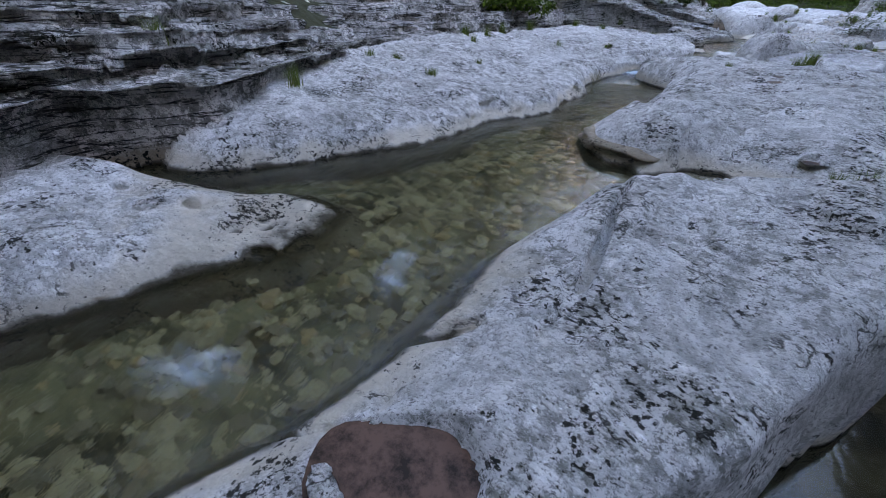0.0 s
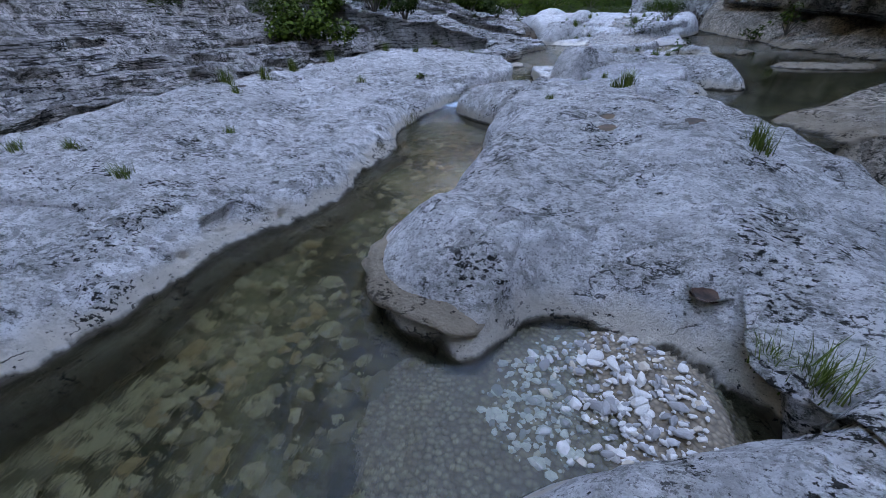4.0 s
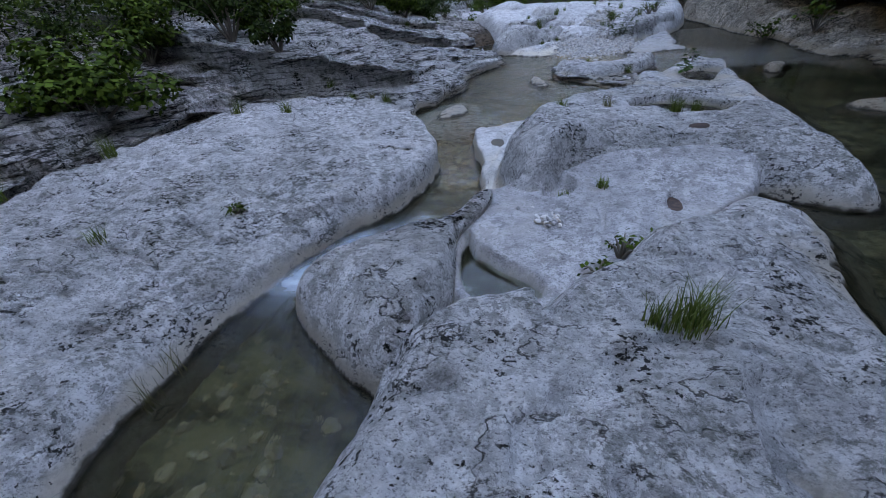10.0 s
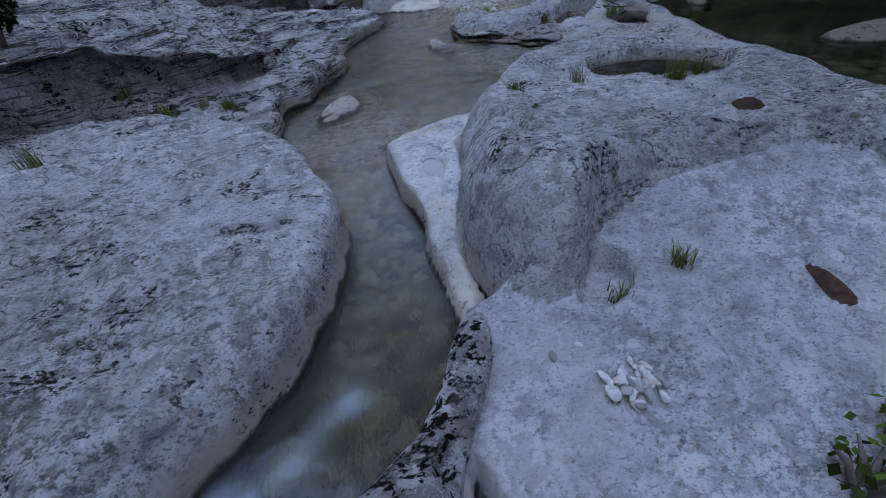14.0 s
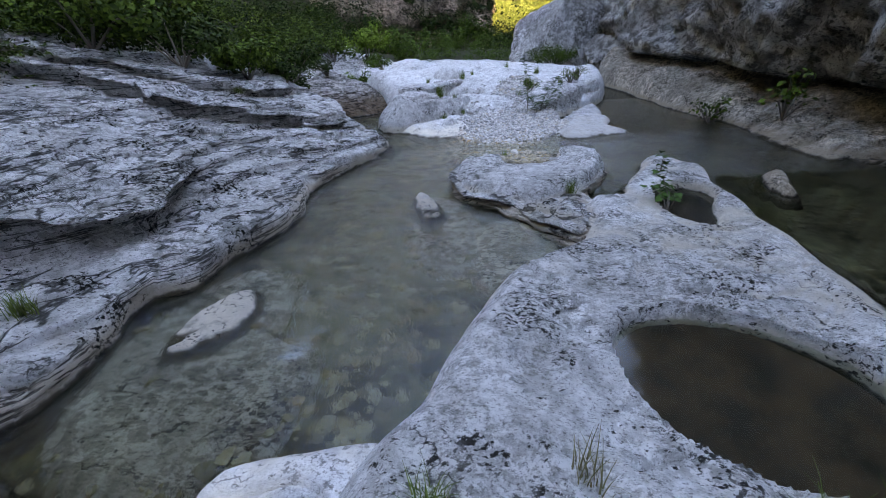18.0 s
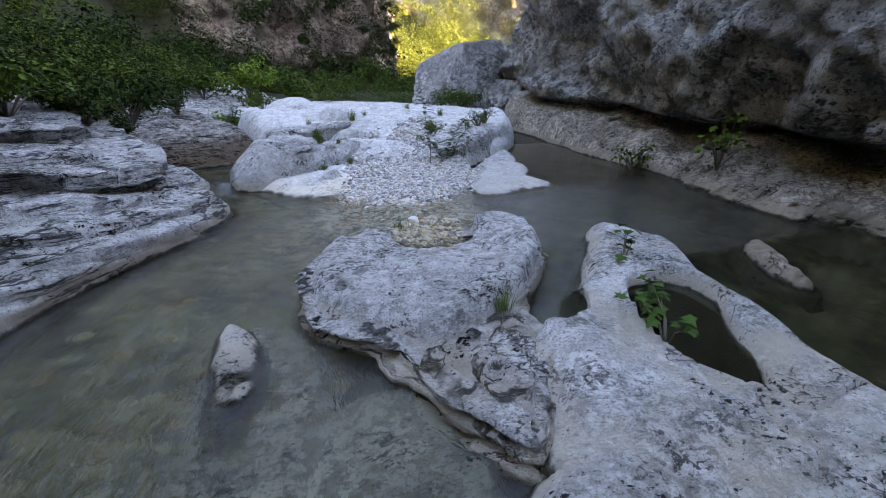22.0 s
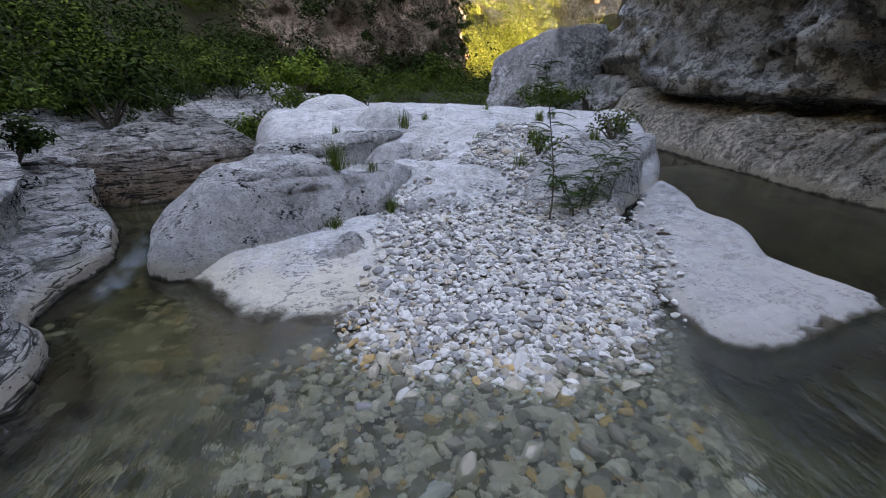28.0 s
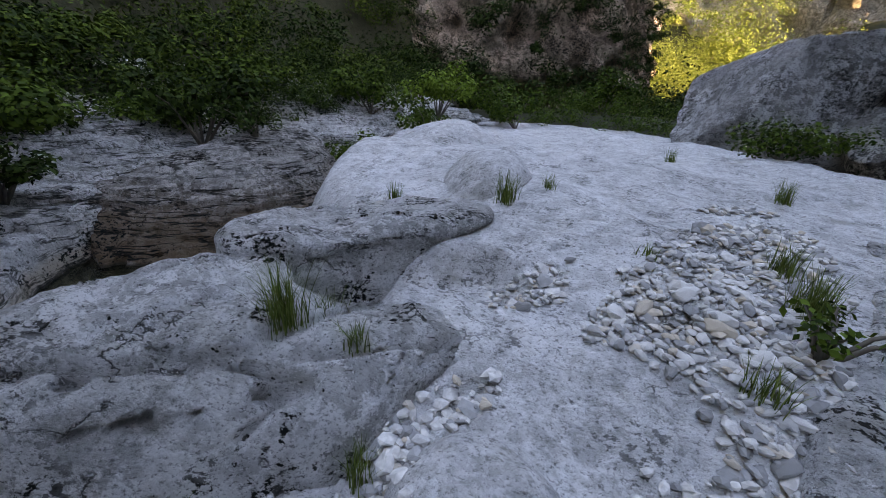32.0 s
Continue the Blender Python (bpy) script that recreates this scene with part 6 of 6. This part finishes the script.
def strew(parent, name, label, spots, near, material, seed):
    """Stones at spots (x, y, radius, lift): those that near(x, y) picks are parts, the rest one mesh."""
    rng = np.random.default_rng(seed)
    meshes = [raw_mesh(name, v, f, material, False) for v, f in SHAPES]
    vs, fs, o, single = [], [], 0, 0
    for x, y, r, lift in spots:
        k = int(rng.integers(0, 4 if near(x, y) else len(SHAPES)))
        m = pose(x, y, ground_at(x, y) + r * 0.18 + lift, rng.normal(0, 16), rng.normal(0, 16), rng.uniform(0, 360)) @ Matrix.Scale(r, 4)
        if near(x, y) and single < 300:
            ob = new(name, meshes[k])
            ob.parent = parent
            ob.matrix_world = m
            single += 1
        else:
            if k < 4:
                k += 4
            v, f = SHAPES[k]
            a = np.array(m)
            vs.append(v @ a[:3, :3].T + a[:3, 3])
            fs.append(f + o)
            o += len(v)
    if vs:
        ob = new(name + "s", raw_mesh(name + "s", np.concatenate(vs), np.concatenate(fs), material, False))
        ob.parent = parent
        tagged(ob, label, kind="stuff")


def spots_in(poly, count, lo, hi, seed, big=0.04, loose=0.02):
    rng = np.random.default_rng(seed)
    p = np.array(poly)
    n = count * 4
    x, y = rng.uniform(p[:, 0].min() - loose, p[:, 0].max() + loose, n), rng.uniform(p[:, 1].min() - loose, p[:, 1].max() + loose, n)
    ok = np.nonzero(inside_depth(x, y, poly) > np.where(rng.random(n) < 0.35, rng.uniform(-loose, 0.10, n), rng.uniform(-0.02, 0.10, n)))[0][:count]
    r = lo + (hi - lo) * rng.random(len(ok)) ** 1.7
    r = np.where(rng.random(len(ok)) < big, hi * rng.uniform(1.0, 1.6, len(ok)), r)
    return list(zip(x[ok].tolist(), y[ok].tolist(), r.tolist(), rng.uniform(-0.004, 0.022, len(ok)).tolist()))


by_name = {o.name: o for o in bpy.data.objects}
bar = by_name["gravel_bar"]
BAR = [(3.3, 21.0), (3.35, 20.7), (3.6, 20.5), (3.9, 20.3), (4.5, 20.12), (5.1, 20.35), (5.4, 20.6), (5.75, 21.0), (6.2, 21.8), (6.45, 22.5), (6.35, 22.7), (6.0, 22.45), (5.5, 22.45), (5.15, 22.7), (5.05, 23.15), (4.85, 23.05), (4.7, 22.55), (4.0, 22.6),
       (3.9, 22.9), (3.62, 22.65), (3.55, 22.2), (3.7, 21.9), (3.5, 21.6), (3.55, 21.3)]
strew(bar, "pebble", "loose white river pebbles", spots_in(BAR, 11000, 0.010, 0.048, 31, 0.03, 0.22), lambda x, y: 21.2 < y < 22.3 and 3.8 < x < 5.0, PEBBLE, 32)
strew(bar, "damp_pebble", "brown damp grit and pebbles along the bar's edge",
      spots_in([(3.2, 20.95), (3.35, 20.55), (3.9, 20.3), (4.5, 20.12), (5.1, 20.35), (5.65, 21.0), (5.3, 20.95), (4.4, 20.55), (3.75, 20.8), (3.55, 21.3), (3.3, 21.25)], 2400, 0.007, 0.030, 65, 0.02, 0.12), lambda x, y: False, DAMPSTONE, 66)
FORD = [(2.95, 20.8), (2.75, 20.2), (2.8, 19.5), (3.1, 19.1), (3.6, 18.95), (4.3, 18.95), (4.85, 18.9), (5.1, 19.5), (5.15, 20.15), (5.3, 20.6), (4.6, 20.45), (3.8, 20.55), (3.4, 20.9)]
strew(bar, "wet_pebble", "wet brown pebbles in the shallows", spots_in(FORD, 3400, 0.014, 0.052, 33, 0.06, 0.25), lambda x, y: 19.4 < y < 20.2 and 3.6 < x < 4.9, DAMPSTONE, 34)
strew(bar, "ford_stone", "larger worn stones standing in the shallows",
      [(4.15, 19.33, 0.11, 0.03), (3.93, 19.24, 0.085, 0.02), (4.55, 20.8, 0.10, 0.0), (3.57, 21.68, 0.075, 0.0), (3.56, 20.82, 0.06, 0.0), (4.62, 20.4, 0.075, 0.0), (4.32, 20.42, 0.09, 0.0), (4.14, 20.36, 0.06, 0.0), (4.74, 20.33, 0.05, 0.0), (3.6, 20.3, 0.055, 0.02), (4.6, 19.2, 0.06, 0.02), (3.75, 19.6, 0.05, 0.02)]
      + spots_in(FORD, 35, 0.03, 0.06, 61), lambda x, y: True, PEBBLE, 62)
bed2 = by_name["gravel_bed.001"]
strew(bed2, "pebble", "pale pebbles lodged on the rock", spots_in([(3.6, 18.25), (3.9, 17.8), (4.4, 17.95), (4.6, 18.4), (4.75, 19.1), (4.3, 19.5), (3.75, 19.25)], 900, 0.014, 0.042, 35, 0.05, 0.12),
      lambda x, y: y < 18.8, DAMPSTONE, 36)
bed1 = by_name["gravel_bed"]
strew(bed1, "pebble", "angular white pebbles in the notch", spots_in([(-0.1, 2.25), (-0.3, 2.5), (-0.1, 2.9), (0.3, 3.12), (0.8, 2.95), (0.85, 2.4), (0.4, 2.15)], 800, 0.007, 0.03, 37, 0.08),
      lambda x, y: x > 0.25, PEBBLE, 38)
slab = by_name["upper_slab"]
strew(slab, "pebble", "pale pebbles lying in the slab's hollows",
      spots_in([(3.85, 24.15), (4.05, 24.6), (4.7, 24.72), (4.68, 24.3), (4.25, 24.02)], 170, 0.016, 0.05, 39)
      + spots_in([(4.9, 24.5), (5.3, 24.9), (5.8, 25.5), (6.55, 26.1), (6.85, 25.6), (6.2, 24.2), (5.84, 23.54), (5.5, 23.1), (4.95, 23.15), (5.3, 23.5), (5.15, 23.8), (4.6, 23.8)], 1500, 0.02, 0.058, 40)
      + spots_in([(6.35, 22.3), (6.75, 22.75), (7.3, 23.45), (7.5, 23.6), (7.1, 23.3), (6.5, 22.75), (6.3, 22.5)], 260, 0.015, 0.045, 46)
      + spots_in([(3.7, 22.85), (3.74, 23.2), (3.9, 23.5), (4.26, 23.64), (4.28, 23.45), (4.0, 23.2), (3.9, 22.9)], 150, 0.02, 0.06, 41)
      + spots_in([(5.9, 26.4), (6.6, 26.6), (6.9, 26.3), (6.3, 26.1)], 70, 0.03, 0.06, 42), lambda x, y: y < 24.3, PEBBLE, 43)
strew(bed2, "wet_pebble", "brown damp pebbles among the pale ones", spots_in([(3.6, 18.25), (3.9, 17.8), (4.4, 17.95), (4.6, 18.4), (4.75, 19.1), (4.3, 19.5), (3.75, 19.25)], 1000, 0.014, 0.045, 63), lambda x, y: False, WETPEBBLE, 64)
floor_ = by_name["basin_floor"]
strew(floor_, "pebble", "small white stones on the basin floor", spots_in([(1.02, 9.55), (1.1, 9.7), (1.25, 9.72), (1.35, 9.55), (1.2, 9.48)], 70, 0.018, 0.042, 44) + [(0.92, 9.83, 0.028, 0), (1.06, 9.85, 0.02, 0), (0.98, 9.45, 0.015, 0)],
      lambda x, y: True, PEBBLE, 45)


# cobbles under the clear water
def cobbles(count, seed):
    rng = np.random.default_rng(seed)
    out = []
    while len(out) < count:
        y = rng.uniform(-2.5, 22.0)
        mid = float(np.interp(y, [-3, 0, 4, 8, 11, 14, 17, 21], [-2.4, -2.0, -1.8, -1.1, 0.2, 0.9, 1.8, 2.6]))
        x = mid + rng.normal(0, 0.6 + 0.35 * (y > 12))
        if 3.6 < y < 9.0 and rng.random() < 0.7:
            continue
        if ground_at(x, y) < float(level(np.array(x), np.array(y))) - 0.14:
            out.append((x, y, 0.022 + 0.085 * rng.random() ** 3, -0.01))
    return out


ground = by_name["ground"]
strew(ground, "cobble", "algae-brown cobbles on the stream bed", cobbles(5200, 51), lambda x, y: 0.5 < y < 4.5, ALGAE, 52)


# ---- white water ----
def foam(label, line, width, lift, seed, dense=1.0):
    """Broken water along a line in plan."""
    line = np.array(line, float)
    seg = np.concatenate([[0], np.cumsum(np.hypot(*np.diff(line, axis=0).T))])
    u = np.arange(0, seg[-1], 0.025)
    cx, cy = np.interp(u, seg, line[:, 0]), np.interp(u, seg, line[:, 1])
    tx, ty = np.gradient(cx), np.gradient(cy)
    n = np.hypot(tx, ty)
    w = np.linspace(-1, 1, 25)
    X = cx[:, None] - (ty / n)[:, None] * w * width
    Y = cy[:, None] + (tx / n)[:, None] * w * width
    Z = level(X, Y) + 0.035 + lift * (0.5 + fbm(X, Y, 0.16, 4, seed)) * (1 - w ** 2)
    froth = dense * (1 - np.abs(w)[None] ** 1.5) * np.minimum(1, np.minimum(u, u[-1] - u) / (0.25 * seg[-1]))[:, None]
    k = np.arange(X.size).reshape(X.shape)
    f = np.stack([k[:-1, :-1], k[:-1, 1:], k[1:, 1:], k[1:, :-1]], -1).reshape(-1, 4)
    ob = mesh_from("white_water", np.stack([X, Y, Z], -1).reshape(-1, 3), f, FOAM, attrs={"froth": froth.reshape(-1)})
    ob.visible_shadow = False
    return tagged(ob, label, "water", kind="structure")


foam("foaming chute between boulder and slab", [(-1.28, 8.6), (-1.12, 9.0), (-0.84, 9.36), (-0.54, 9.6), (-0.2, 9.82)], 0.30, 0.03, 3.0, 1.9)
foam("faint swirl of foam above the chute", [(-0.35, 9.85), (-0.1, 10.0), (0.1, 10.25)], 0.12, 0.02, 3.5, 0.7)
foam("small white ripple in the stream", [(-1.55, -0.1), (-1.57, 0.2), (-1.66, 0.55)], 0.13, 0.05, 4.0, 0.7)
foam("white splash below a sunken stone", [(-2.35, -0.98), (-2.1, -0.88), (-1.75, -0.75)], 0.15, 0.06, 5.0, 0.75)
foam("fine foam where the current parts", [(0.8, 13.75), (0.95, 14.05), (1.05, 14.25)], 0.10, 0.02, 6.0, 0.55)
foam("white water sliding from the slot", [(1.42, 21.55), (1.32, 22.0), (1.2, 22.6), (1.0, 23.2)], 0.16, 0.05, 7.0, 0.7)
